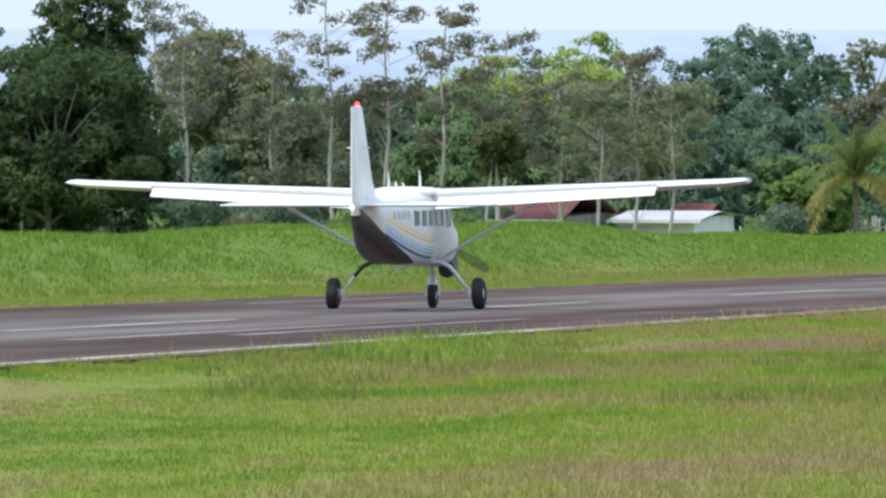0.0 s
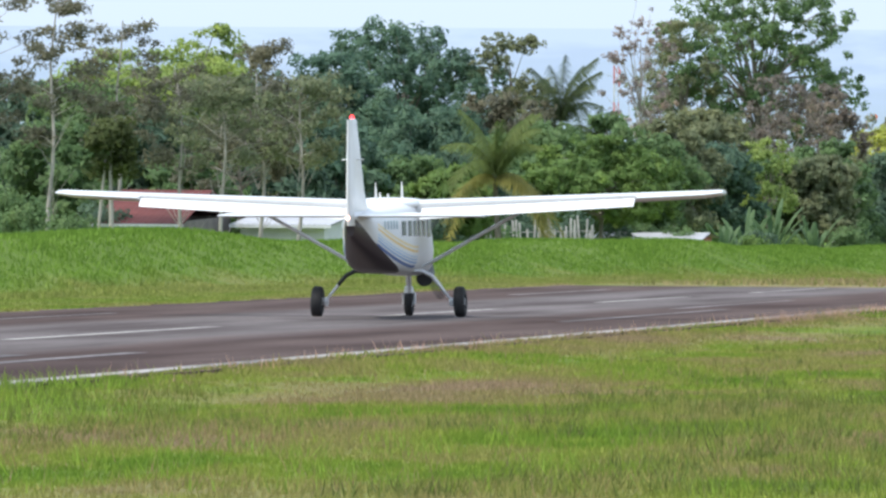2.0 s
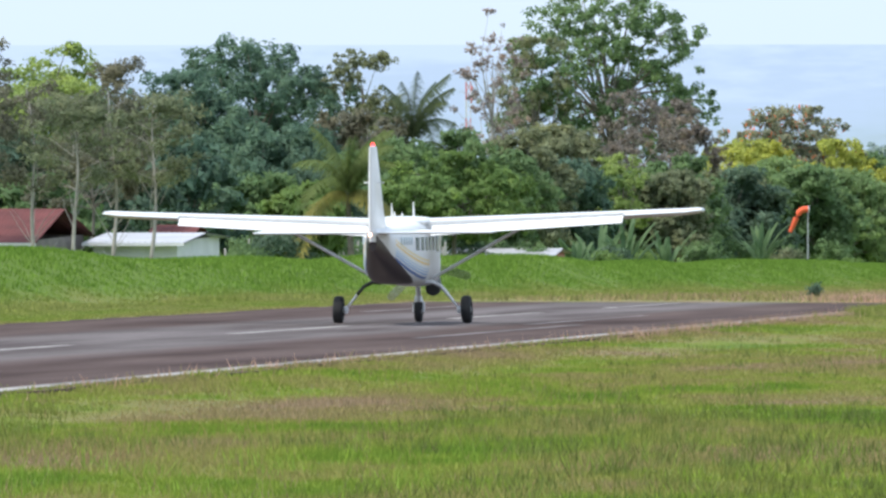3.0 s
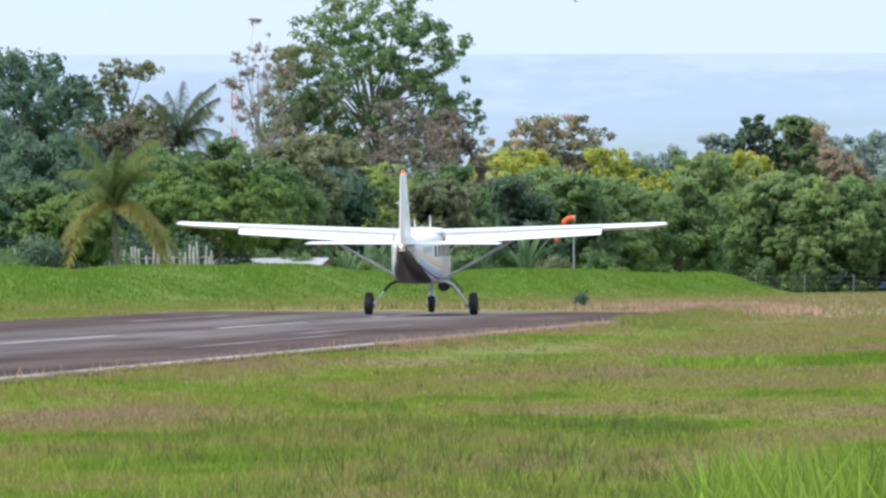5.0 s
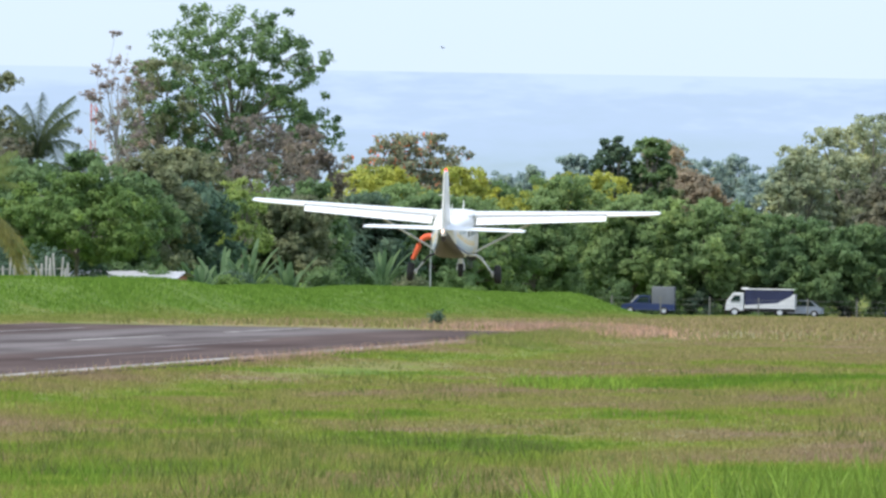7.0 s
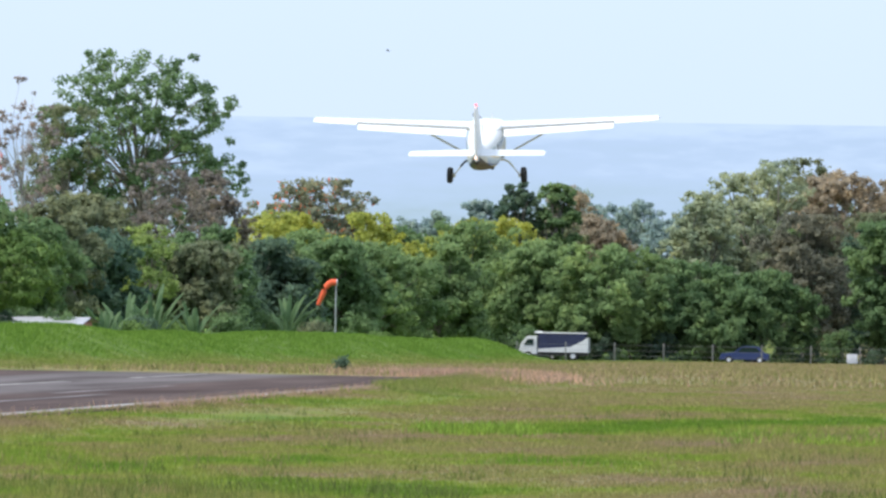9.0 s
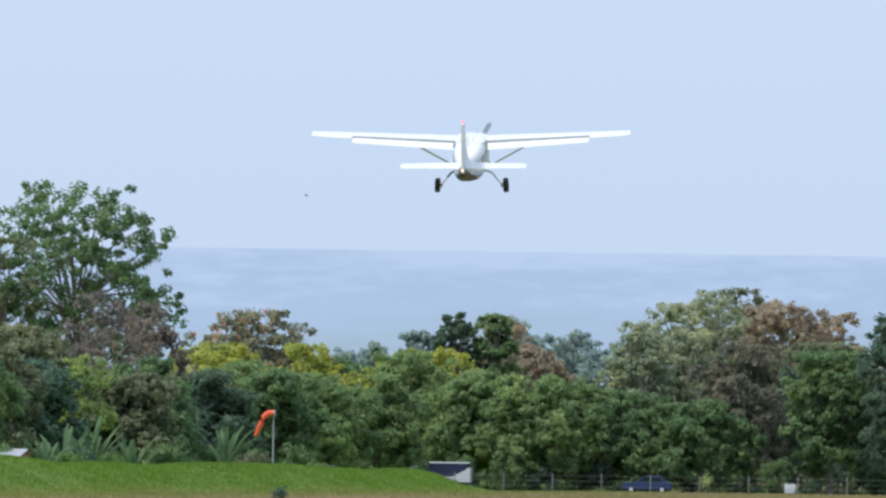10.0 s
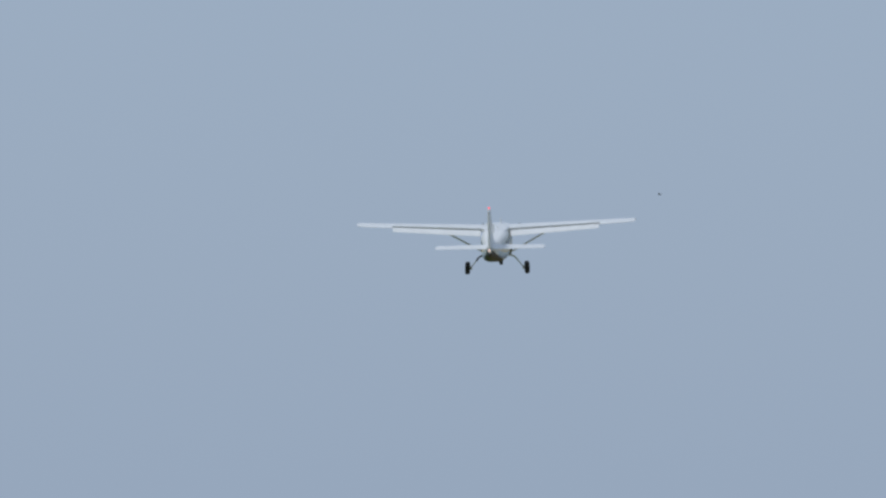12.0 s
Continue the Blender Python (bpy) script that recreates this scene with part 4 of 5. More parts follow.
def build_buildings():
    house("house", -77.3, -74.1, 426, 440, -6.05, -4.8, DARK_WALL, ROOF_RED, "low house with a rusty red iron roof among trees")
    house("warehouse", -73.0, -69.3, 436, 448, -6.25, -6.0, WHITE_WALL, GREY_ROOF, "plain white storage shed with a pale roof", ())
    house("house", -73.0, -71.6, 452, 458, -6.5, -5.9, PINK_WALL, ROOF_RED, "small red-roofed house beside the white shed")
    house("shed", -77.0, -69.6, 572, 580, -9.75, -9.45, PINK_WALL, GREY_ROOF, "long low shed with faded red wall and white roof")
    house("shed", -101.5, -99.9, 404, 409, -5.4, -4.9, WHITE_WALL, GREY_ROOF, "little white shed at the end of a picket fence")
    rr = random.Random(5)
    for b0, b1, d, h, k, label in ((-8.15, -7.5, 522, 2.35, 34, "uneven grey stake fence by the palm"), (-13.75, -13.15, 408, 2.5, 12, "pale post fence in front of dark trees"), (-8.75, -8.35, 500, 2.1, 14, "grey post fence below the bushes")):
        f = tagged(new("fence"), label, "fence")
        p0, p1 = spot(b0, d), spot(b1, d)
        f.location = p0
        for i in range(k):
            p = p0.lerp(p1, i / (k - 1)) - p0
            hh = h * rr.uniform(0.8, 1.15)
            bm = box(bmesh.new(), p.x - 0.05, p.x + 0.05, p.y - 0.05, p.y + 0.05, p.z - 0.3, p.z + hh, 0.012)
            bmesh.ops.rotate(bm, verts=bm.verts[:], cent=p, matrix=Matrix.Rotation(rr.uniform(-0.08, 0.08), 3, "Y"))
            part("post", bm, STAKE, f)
        e = p1 - p0
        for z in (0.45, 0.8):
            part("rail", tube(bmesh.new(), [(0, 0.06, h * z), (e.x, e.y + 0.06, e.z + h * z)], [0.03, 0.03], 6), STAKE, f)
    for b, d, h, arm in ((-9.07, 520, 5.55, -0.85), (-9.92, 500, 5.0, -0.6)):
        s = tagged(new("street_lamp"), "grey street lamp with a pale arm head", "street lamp", "street lamps")
        s.location = spot(b, d)
        part("pole", tube(bmesh.new(), [(0, 0, -0.2), (0, 0, h)], [0.09, 0.06], 10), STEEL, s)
        part("arm", tube(bmesh.new(), [(0, 0, h - 0.15), (arm * 0.5, 0, h + 0.08), (arm, 0, h + 0.12)], [0.04, 0.035, 0.03], 8), STEEL, s)
        part("lamp_head", box(bmesh.new(), arm - 0.35, arm + 0.1, -0.14, 0.14, h + 0.05, h + 0.2, 0.04), WHITE_WALL, s)
    m = tagged(new("radio_mast"), "slender red and white lattice radio mast", "mast")
    m.location = spot(-7.39, 900)
    for i in range(11):
        z0, z1 = i * 1.62, (i + 1) * 1.62
        bm = bmesh.new()
        cs = [(0.28, 0), (-0.14, 0.24), (-0.14, -0.24)]
        for j in range(3):
            x, y = cs[j]
            x2, y2 = cs[(j + 1) % 3]
            tube(bm, [(x, y, z0), (x, y, z1)], [0.035, 0.035], 6)
            tube(bm, [(x, y, z0), (x2, y2, z0 + 0.76)], [0.02, 0.02], 5)
            tube(bm, [(x2, y2, z0 + 0.76), (x, y, z1)], [0.02, 0.02], 5)
        part("lattice", bm, MAST_RED if i % 2 == 0 else MAST_WHITE, m)
    for a in range(3):
        part("dish", tube(bmesh.new(), [(0.3, 0.2 * a - 0.2, 16.2 + 0.5 * a), (0.42, 0.2 * a - 0.2, 16.2 + 0.5 * a)], [0.30, 0.24], 14), MAST_WHITE if a % 2 else MAST_RED, m)
    # windsock, hanging limp to one side
    w = tagged(new("windsock"), "orange windsock drooping from a grey pole", "windsock")
    base = spot(-5.47, 672)
    w.location = base
    top = -8.78 - base.z
    part("pole", tube(bmesh.new(), [(0, 0, -0.3), (0, 0, top)], [0.06, 0.045], 10), STEEL, w)
    bm = bmesh.new()
    pts = [(0.05, 0, top), (-0.16, 0, top + 0.01), (-0.36, 0, top - 0.03), (-0.53, 0, top - 0.14), (-0.66, 0, top - 0.32), (-0.77, 0, top - 0.55), (-0.90, 0, top - 0.86), (-1.04, 0, top - 1.18), (-1.18, 0, top - 1.5)]
    tube(bm, pts, [0.215, 0.215, 0.21, 0.20, 0.195, 0.185, 0.17, 0.15, 0.125], 14, False)
    part("sock", bm, ORANGE, w, "orange cloth sleeve")
    part("ring", tube(bmesh.new(), [(0.04, 0, top), (0.09, 0, top)], [0.235, 0.235], 16), STEEL, w)
    s = tagged(new("notice_board"), "blank white board on posts by the fence", "board")
    s.location = spot(-2.55, 856)
    part("panel", box(bmesh.new(), -0.45, 0.45, -0.03, 0.03, 0.2, 1.0, 0.01), WHITE_WALL, s)
    for x in (-0.3, 0.3):
        part("post", box(bmesh.new(), x - 0.04, x + 0.04, 0.03, 0.1, -0.3, 0.95), STEEL, s)
    p = tagged(new("marker_post"), "red painted post by a white shed", "post")
    p.location = spot(-13.81, 403)
    part("post", tube(bmesh.new(), [(0, 0, -0.2), (0, 0, 3.5)], [0.09, 0.08], 8), MAST_RED, p)
    # road and its wire fence at the far end of the field
    road = strip_road(848, 857)
    f = tagged(new("wire_fence"), "wire fence on grey posts along the far road", "fence")
    x = -78.0
    while x < 30:
        z = float(ground(x, 845.5))
        part("post", box(bmesh.new(), x - 0.05, x + 0.05, 845.45, 845.55, z - 0.3, z + 1.6, 0.01), FENCE_GREY, f)
        x += 4.1
    for h in (0.5, 0.95, 1.4):
        z = float(ground(-20, 845.5))
        part("wire", tube(bmesh.new(), [(-78, 845.5, z + h), (30, 845.5, z + h)], [0.009, 0.009], 5), FENCE_GREY, f)


def strip_road(y0, y1):
    m = worn("road_asphalt", (0.07, 0.07, 0.072), 0.9, 0, 0.3, 0.4)
    xs = np.linspace(-140, 90, 60)
    V, Q = [], []
    for x in xs:
        for y in (y0, y1):
            V.append((x, y, float(ground(x, y)) + 0.05))
    for i in range(len(xs) - 1):
        Q.append((2 * i, 2 * i + 2, 2 * i + 3, 2 * i + 1))
    return tagged(new("road", mesh_np("road", V, Q, m)), "narrow dark asphalt road at the field's end", "road", kind="structure")


# ---- vehicles on the far road ----
CAR_BLUE = worn("blue_car_paint", (0.035, 0.055, 0.16), 0.3, 0.2, 0.1, 1)
CAR_NAVY = worn("navy_tarpaulin", (0.028, 0.035, 0.085), 0.8, 0, 0.25, 1.5)
CAR_WHITE = worn("white_paint_and_glare", (0.75, 0.75, 0.74), 0.35, 0, 0.08, 1)
CAR_SILVER = worn("silver_car_paint", (0.50, 0.54, 0.60), 0.35, 0.4, 0.08, 1)
BOX_GREY = worn("grey_load_box", (0.17, 0.18, 0.20), 0.8, 0, 0.15, 1)


def profile(bm, pts, half):
    """A body from its side outline (along x, up z), of the given half-width."""
    loft(bm, [[(x, -half, z) for x, z in pts], [(x, half, z) for x, z in pts]])
    bmesh.ops.bevel(bm, geom=[e for e in bm.edges if abs(e.verts[0].co.y - e.verts[1].co.y) < 0.01], offset=0.06, segments=2, affect="EDGES")
    return bm


def car_wheel(parent, x, y, r):
    bm = bmesh.new()
    tube(bm, [(x, y - 0.11, r), (x, y - 0.09, r), (x, y + 0.09, r), (x, y + 0.11, r)], [r * 0.9, r, r, r * 0.9], 18)
    w = part("wheel", bm, RUBBER, parent)
    part("rim", tube(bmesh.new(), [(x, y - 0.118, r), (x, y + 0.118, r)], [r * 0.55, r * 0.55], 14), METAL, w)


def saloon(paint, label):
    c = tagged(new("car"), label, "car")
    part("body", profile(bmesh.new(), [(-2.05, 0.30), (2.05, 0.30), (2.05, 0.78), (1.75, 0.88), (-0.85, 0.95), (-1.95, 0.80), (-2.08, 0.55)], 0.86), paint, c)
    part("cabin", profile(bmesh.new(), [(-0.95, 0.90), (1.70, 0.86), (1.15, 1.42), (0.0, 1.46), (-0.35, 1.38)], 0.74), paint, c)
    for s in (1, -1):
        part("side_window", profile(bmesh.new(), [(-0.62, 0.97), (1.35, 0.95), (1.02, 1.34), (0.0, 1.37), (-0.25, 1.31)], 0.012), GLASS_DARK, c).location = (0, s * 0.745, 0)
        for x in (-1.3, 1.3):
            car_wheel(c, x, s * 0.78, 0.31)
    part("bumper", box(bmesh.new(), -2.16, -2.04, -0.8, 0.8, 0.32, 0.5, 0.03), BLACK, c)
    return c


def truck():
    c = tagged(new("truck"), "white cab truck with dark blue tarpaulin over its load", "truck")
    part("cab", profile(bmesh.new(), [(-2.95, 0.55), (-1.45, 0.55), (-1.45, 2.25), (-2.35, 2.25), (-2.85, 1.55), (-2.98, 1.0)], 1.0), CAR_WHITE, c)
    part("bed", profile(bmesh.new(), [(-1.38, 0.75), (2.9, 0.75), (2.9, 2.15), (2.7, 2.15), (1.4, 1.25), (-1.38, 1.15)], 1.08), CAR_WHITE, c, "white truck bed side")
    part("tarpaulin", profile(bmesh.new(), [(-1.36, 1.0), (2.55, 1.0), (2.65, 2.52), (-1.36, 2.55)], 1.04), CAR_NAVY, c, "dark blue tarpaulin")
    part("top_rail", box(bmesh.new(), -1.4, 2.75, -1.06, 1.06, 2.56, 2.64, 0.02), CAR_WHITE, c)
    part("roof_pod", box(bmesh.new(), -1.7, -1.1, -0.5, 0.5, 2.55, 2.75, 0.06), CAR_WHITE, c)
    for s in (1, -1):
        part("side_window", profile(bmesh.new(), [(-2.55, 1.45), (-1.75, 1.45), (-1.75, 2.0), (-2.25, 2.0)], 0.012), GLASS_DARK, c).location = (0, s * 1.01, 0)
        for x in (-2.2, 1.6):
            car_wheel(c, x, s * 0.9, 0.42)
    part("chassis", box(bmesh.new(), -2.8, 2.8, -0.4, 0.4, 0.45, 0.72, 0.02), BLACK, c)
    return c


def pickup():
    c = tagged(new("pickup"), "blue pickup with white windscreen carrying a tall grey box", "pickup")
    part("body", profile(bmesh.new(), [(-2.2, 0.35), (2.3, 0.35), (2.3, 0.95), (0.2, 0.98), (-1.3, 1.0), (-2.1, 0.85), (-2.25, 0.6)], 0.88), CAR_BLUE, c)
    part("cabin", profile(bmesh.new(), [(-1.35, 0.95), (0.25, 0.95), (0.2, 1.60), (-0.75, 1.62)], 0.78), CAR_BLUE, c)
    # screen coloured white in place of a reflection
    part("windscreen", profile(bmesh.new(), [(-1.48, 1.0), (-1.36, 1.0), (-0.82, 1.56), (-0.92, 1.58)], 0.68), CAR_WHITE, c, "windscreen coloured white as its reflection")
    part("load_box", box(bmesh.new(), 0.35, 2.25, -0.85, 0.85, 0.7, 2.35, 0.04), BOX_GREY, c, "tall grey load box")
    for s in (1, -1):
        part("side_window", profile(bmesh.new(), [(-0.95, 1.05), (0.1, 1.05), (0.05, 1.5), (-0.6, 1.5)], 0.012), GLASS_DARK, c).location = (0, s * 0.785, 0)
        for x in (-1.45, 1.4):
            car_wheel(c, x, s * 0.8, 0.34)
    return c


MOVERS = []


def drive(thing, t0, b0, rate, y):
    """Key a vehicle along the far road: bearing b0 degrees at t0, rate degrees a second."""
    rows = []
    for t in (0.0, 3.0, 6.0, 9.0, 12.0):
        x = y * math.tan(radians(b0 + rate * (t - t0)))
        rows.append((t, pose(x, y, float(ground(x, y)) + 0.055)))
    thing.location = rows[0][1].translation
    MOVERS.append((thing, rows))


def build_vehicles():
    drive(pickup(), 6.5, -4.075, -0.325, 851)
    lorry = truck()
    lorry.scale = (1, 1, 0.88)
    drive(lorry, 6.5, -3.44, -0.315, 852.5)
    drive(saloon(CAR_SILVER, "silver saloon car on the far road"), 7.1, -3.43, -0.47, 855.6)
    drive(saloon(CAR_BLUE, "blue saloon car on the far road"), 9.4, -3.235, -0.2, 851)


# ---- grass in its own blades ----
def blades(rng, x, y, height, width, per, spread):
    k = len(x)
    px = np.repeat(x, per) + rng.normal(0, spread, k * per)
    py = np.repeat(y, per) + rng.normal(0, spread, k * per)
    pz = ground(px, py)
    h = np.repeat(height, per) * rng.uniform(0.5, 1.15, k * per)
    a = rng.uniform(0, 2 * np.pi, k * per)
    w = np.repeat(width, per)
    lean = rng.normal(0, 0.35, (k * per, 2)) * h[:, None]
    base = np.stack([px, py, pz - 0.01], 1)
    s = np.stack([np.cos(a) * w, np.sin(a) * w * 0.4, np.zeros_like(a)], 1)
    tip = base + np.stack([lean[:, 0], lean[:, 1], h], 1)
    V = np.stack([base - s, base + s, tip], 1).reshape(-1, 3)
    return V, np.arange(len(V)).reshape(-1, 3)


def drift(x, y):
    return 0.5 + 0.25 * np.sin(x * 0.31 + y * 0.047 + 1.0) + 0.25 * np.sin(x * 0.13 - y * 0.11 + 2.2) * np.sin(y * 0.031 + 0.4)


def scatter(rng, count, d0, d1, b0, b1):
    d = np.sqrt(rng.uniform(d0 * d0, d1 * d1, count))
    a = np.radians(rng.uniform(b0, b1, count))
    return d * np.sin(a), d * np.cos(a)


def build_grass():
    rng = np.random.default_rng(8)
    sets = []
    for d0, d1, dens, per, hgt, wid in ((44, 62, 20, 6, 0.09, 0.008), (62, 100, 24, 6, 0.09, 0.009), (100, 145, 33, 6, 0.09, 0.010), (145, 210, 21, 6, 0.10, 0.013), (210, 350, 10, 6, 0.10, 0.018)):
        b0 = -17.5 if d0 < 60 else -15.4 if d0 < 100 else -14.0
        area = (radians(-1.2 - b0) * (d1 * d1 - d0 * d0)) / 2
        x, y = scatter(rng, int(area * dens), d0, d1, b0, -1.2)
        ok = x > -27.2 + rng.normal(0, 0.25, len(x))
        x, y = x[ok], y[ok]
        sets.append(blades(rng, x, y, hgt * (0.5 + 0.9 * drift(x, y)), np.full(len(x), wid), per, 0.06))
    # taller rank tufts and seed stems
    for count, d0, d1, b0, b1, hgt, wid, per, spread in ((700, 50, 120, -13, -1, 0.20, 0.008, 8, 0.12), (900, 105, 230, -12, -2, 0.22, 0.009, 5, 0.10)):
        x, y = scatter(rng, count, d0, d1, b0, b1)
        ok = x > -27.0
        x, y = x[ok], y[ok]
        sets.append(blades(rng, x, y, np.full(len(x), hgt), np.full(len(x), wid), per, spread))
    # verge tufts along the asphalt
    y = rng.uniform(85, 345, 5200)
    x = -27.2 + np.abs(rng.normal(0, 0.35, 5200))
    sets.append(blades(rng, x, y, np.where(rng.uniform(0, 1, 5200) < 0.04, rng.uniform(0.12, 0.28, 5200), rng.uniform(0.03, 0.09, 5200)), np.full(5200, 0.012), 5, 0.10))
    # seeding fringe where the field meets the last of the asphalt
    y = rng.uniform(296, 352, 1800)
    x = -27.3 - (y > 318) * rng.uniform(0, 2.2, 1800) * (y - 318) / 30 + np.abs(rng.normal(0, 0.8, 1800))
    sets.append(blades(rng, x, y, rng.uniform(0.15, 0.34, 1800), np.full(1800, 0.018), 6, 0.15))
    put_grass("field_grass", sets, "mown and seeding field grass, green to straw")
    sets = []
    y = rng.uniform(185, 735, 40000)
    x = rng.uniform(-63.5, -51.5, 40000)
    sets.append(blades(rng, x, y, 0.20 * (0.4 + drift(x * 2, y * 2)), np.full(len(x), 0.032), 4, 0.16))
    y = rng.uniform(190, 500, 22000)
    x = rng.uniform(-52.5, -46.2, 22000)
    sets.append(blades(rng, x, y, np.full(len(x), 0.06), np.full(len(x), 0.024), 5, 0.14))
    put_grass("bank_grass", sets, "thick green grass on the bank")
    sets = []
    x, y = scatter(rng, 26000, 348, 846, -8.5, -0.6)
    ok = (x > -54) & ((x > -44.5) | (y > 640))
    x, y = x[ok], y[ok]
    sets.append(blades(rng, x, y, np.full(len(x), 0.24), np.full(len(x), 0.045), 5, 0.25))
    put_grass("far_grass", sets, "rough mown grass past the runway's end")
    y = rng.normal(352, 9, 2600)
    x = y * np.tan(np.radians(rng.normal(-4.72, 0.30, 2600)))
    ye = np.concatenate([rng.uniform(150, 330, 420), rng.uniform(235, 335, 700)])
    x, y = np.concatenate([x, -27.35 + np.abs(rng.normal(0, 0.3, 1120))]), np.concatenate([y, ye])
    put_grass("seed_grass", [blades(rng, x, y, np.where(x > -27.5, np.where(y < 331, rng.uniform(0.1, 0.26, len(x)), 0.3), rng.uniform(0.15, 0.36, len(x))), np.where(y < 331, 0.009, 0.024), 4, 0.16)], "pinkish seeding grass at the runway's end", foliage("grass_pink", (0.58, 0.37, 0.27), 0.3))
    fresh = []
    for count, d0, d1, b0, b1, hgt, wid, per in ((170, 98, 113, -4.75, -2.4, 0.55, 0.020, 12), (110, 92, 101, -4.2, -2.2, 0.85, 0.034, 12), (60, 208, 222, -4.97, -4.36, 0.26, 0.022, 16), (60, 200, 222, -3.3, -1.6, 0.24, 0.020, 14), (160, 98, 130, -13.0, -5.0, 0.26, 0.010, 12), (110, 128, 150, -11.5, -10.2, 0.28, 0.012, 14)):
        x, y = scatter(rng, count, d0, d1, b0, b1)
        fresh.append(blades(rng, x, y, np.full(len(x), hgt), np.full(len(x), wid), per, 0.16))
    x, y = scatter(rng, 2200, 97, 150, -12.5, -1.5)
    x2, y2 = scatter(rng, 500, 150, 260, -9.0, -2.5)
    x, y = np.concatenate([x, x2]), np.concatenate([y, y2])
    ok = (x > -26.5) & (drift(x * 1.7, y * 1.3) > 0.42)
    x, y = x[ok], y[ok]
    put_grass("rough_grass", [blades(rng, x, y, rng.uniform(0.12, 0.28, len(x)), np.full(len(x), 0.012), 14, 0.13)], "dark coarse tufts in the field grass", foliage("grass_rough", (0.175, 0.210, 0.055), 0.35))
    x, y = scatter(rng, 1500, 97, 190, -12.5, -1.5)
    ok = (x > -26.8) & (drift(x * 0.9 + 5, y * 0.8) > 0.5)
    x, y = x[ok], y[ok]
    put_grass("stem_grass", [blades(rng, x, y, rng.uniform(0.16, 0.32, len(x)), np.full(len(x), 0.006), 5, 0.10)], "thin reddish seed stems in the field grass", foliage("grass_stems", (0.330, 0.225, 0.130), 0.3))
    put_grass("tall_grass", fresh, "tall fresh green grass tufts", foliage("grass_fresh", (0.255, 0.365, 0.058), 0.35))


def put_grass(name, sets, label, mat=None):
    V, Fc, o = [], [], 0
    for v, f in sets:
        V.append(v)
        Fc.append(f + o)
        o += len(v)
    tagged(new(name, mesh_np(name, np.concatenate(V), np.concatenate(Fc), mat or GRASS)), label, "grass", kind="stuff")


# ---- planting ----
broad_tree(-13.85, 440, 15.4, 9.5, "olive", .55, "sparse")
broad_tree(-13.02, 400, 8.9, 9.4, "deep", .05, "dense")
broad_tree(-12.76, 425, 12.5, 5.0, "deep", .25, "dense")
broad_tree(-13.48, 405, 6.7, 3.8, "deep", .05, "dense")
slender_tree(-12.12, 470, 13.3, 5.1, "grey", .5)
broad_tree(-11.87, 520, 12.3, 7.1, "olive", .3, "mid")
slender_tree(-12.31, 500, 15.1, 5.4, "grey", .5)
broad_tree(-11.50, 470, 7.7, 5.1, "olive", .1, "mid")
slender_tree(-11.24, 450, 13.6, 5.5, "brown", .45)
slender_tree(-10.91, 440, 12.8, 4.7, "brown", .5)
slender_tree(-10.58, 430, 12.3, 3.7, "brown", .45)
slender_tree(-10.20, 470, 12.1, 4.7, "brown", .45)
broad_tree(-9.81, 600, 13.9, 9.6, "lime", .15, "mid")
broad_tree(-10.22, 620, 12.8, 8.0, "lime", .15, "mid")
slender_tree(-9.36, 520, 12.3, 3.6, "brown", .62)
broad_tree(-9.46, 520, 10.4, 9.0, "brown", 0.3, "sparse")
broad_tree(-10.96, 520, 8.5, 6.4, "dark", .1, "dense")
broad_tree(-8.58, 640, 15.5, 10.6, "blue", .2, "mid")
broad_tree(-8.99, 600, 12.3, 8.2, "blue", .05, "dense")
broad_tree(-8.41, 590, 9.7, 6.8, "blue", .05, "mid")
broad_tree(-9.52, 460, 7.2, 6.3, "brown", .4, "sparse")
broad_tree(-7.99, 640, 14.5, 5.2, "olive", .40, "sparse")
broad_tree(-7.99, 600, 10.3, 5.7, "grey", .2, "mid")
broad_tree(-7.48, 560, 7.2, 8.4, "bright", .25, "mid")
broad_tree(-7.80, 580, 8.2, 5.2, "mid", .1, "dense")
broad_tree(-8.63, 520, 5.8, 4.9, "mid", .05, "dense")
broad_tree(-8.31, 500, 5.1, 3.6, "bright", .1, "dense")
broad_tree(-7.06, 640, 9.6, 6.1, "olive", .15, "mid")
broad_tree(-6.60, 740, 21.7, 13.4, "mid", .24, "open")
broad_tree(-7.00, 735, 17.4, 6.6, "olive", .25, "sparse")
broad_tree(-7.27, 690, 18.3, 4.8, "pink", 0.35, "bare")
broad_tree(-6.42, 700, 13.2, 7.4, "twig", .2, "sparse")
broad_tree(-6.67, 690, 9.9, 6.9, "twig", .1, "sparse")
broad_tree(-6.16, 720, 13.1, 5.2, "twig", .2, "sparse")
broad_tree(-6.86, 680, 10.4, 7.2, "olive", .1, "mid")
broad_tree(-6.53, 650, 8.2, 4.0, "lime", .25, "sparse")
broad_tree(-6.23, 660, 7.9, 5.5, "olive", .05, "mid")
broad_tree(-5.54, 900, 15.4, 12.0, "flame", .1, "dense")
broad_tree(-5.82, 850, 11.8, 10.0, "yellow", .1, "dense")
broad_tree(-5.30, 860, 12.0, 11.0, "yellow", .1, "dense")
broad_tree(-5.68, 830, 10.2, 8.8, "far", .02, "dense")
broad_tree(-5.27, 820, 9.2, 10.0, "far", .02, "dense")
broad_tree(-5.97, 800, 9.1, 6.7, "olive", .02, "mid")
broad_tree(-4.73, 880, 11.7, 11.3, "far", .02, "dense")
broad_tree(-4.66, 900, 12.7, 9.5, "yellow", .2, "mid")
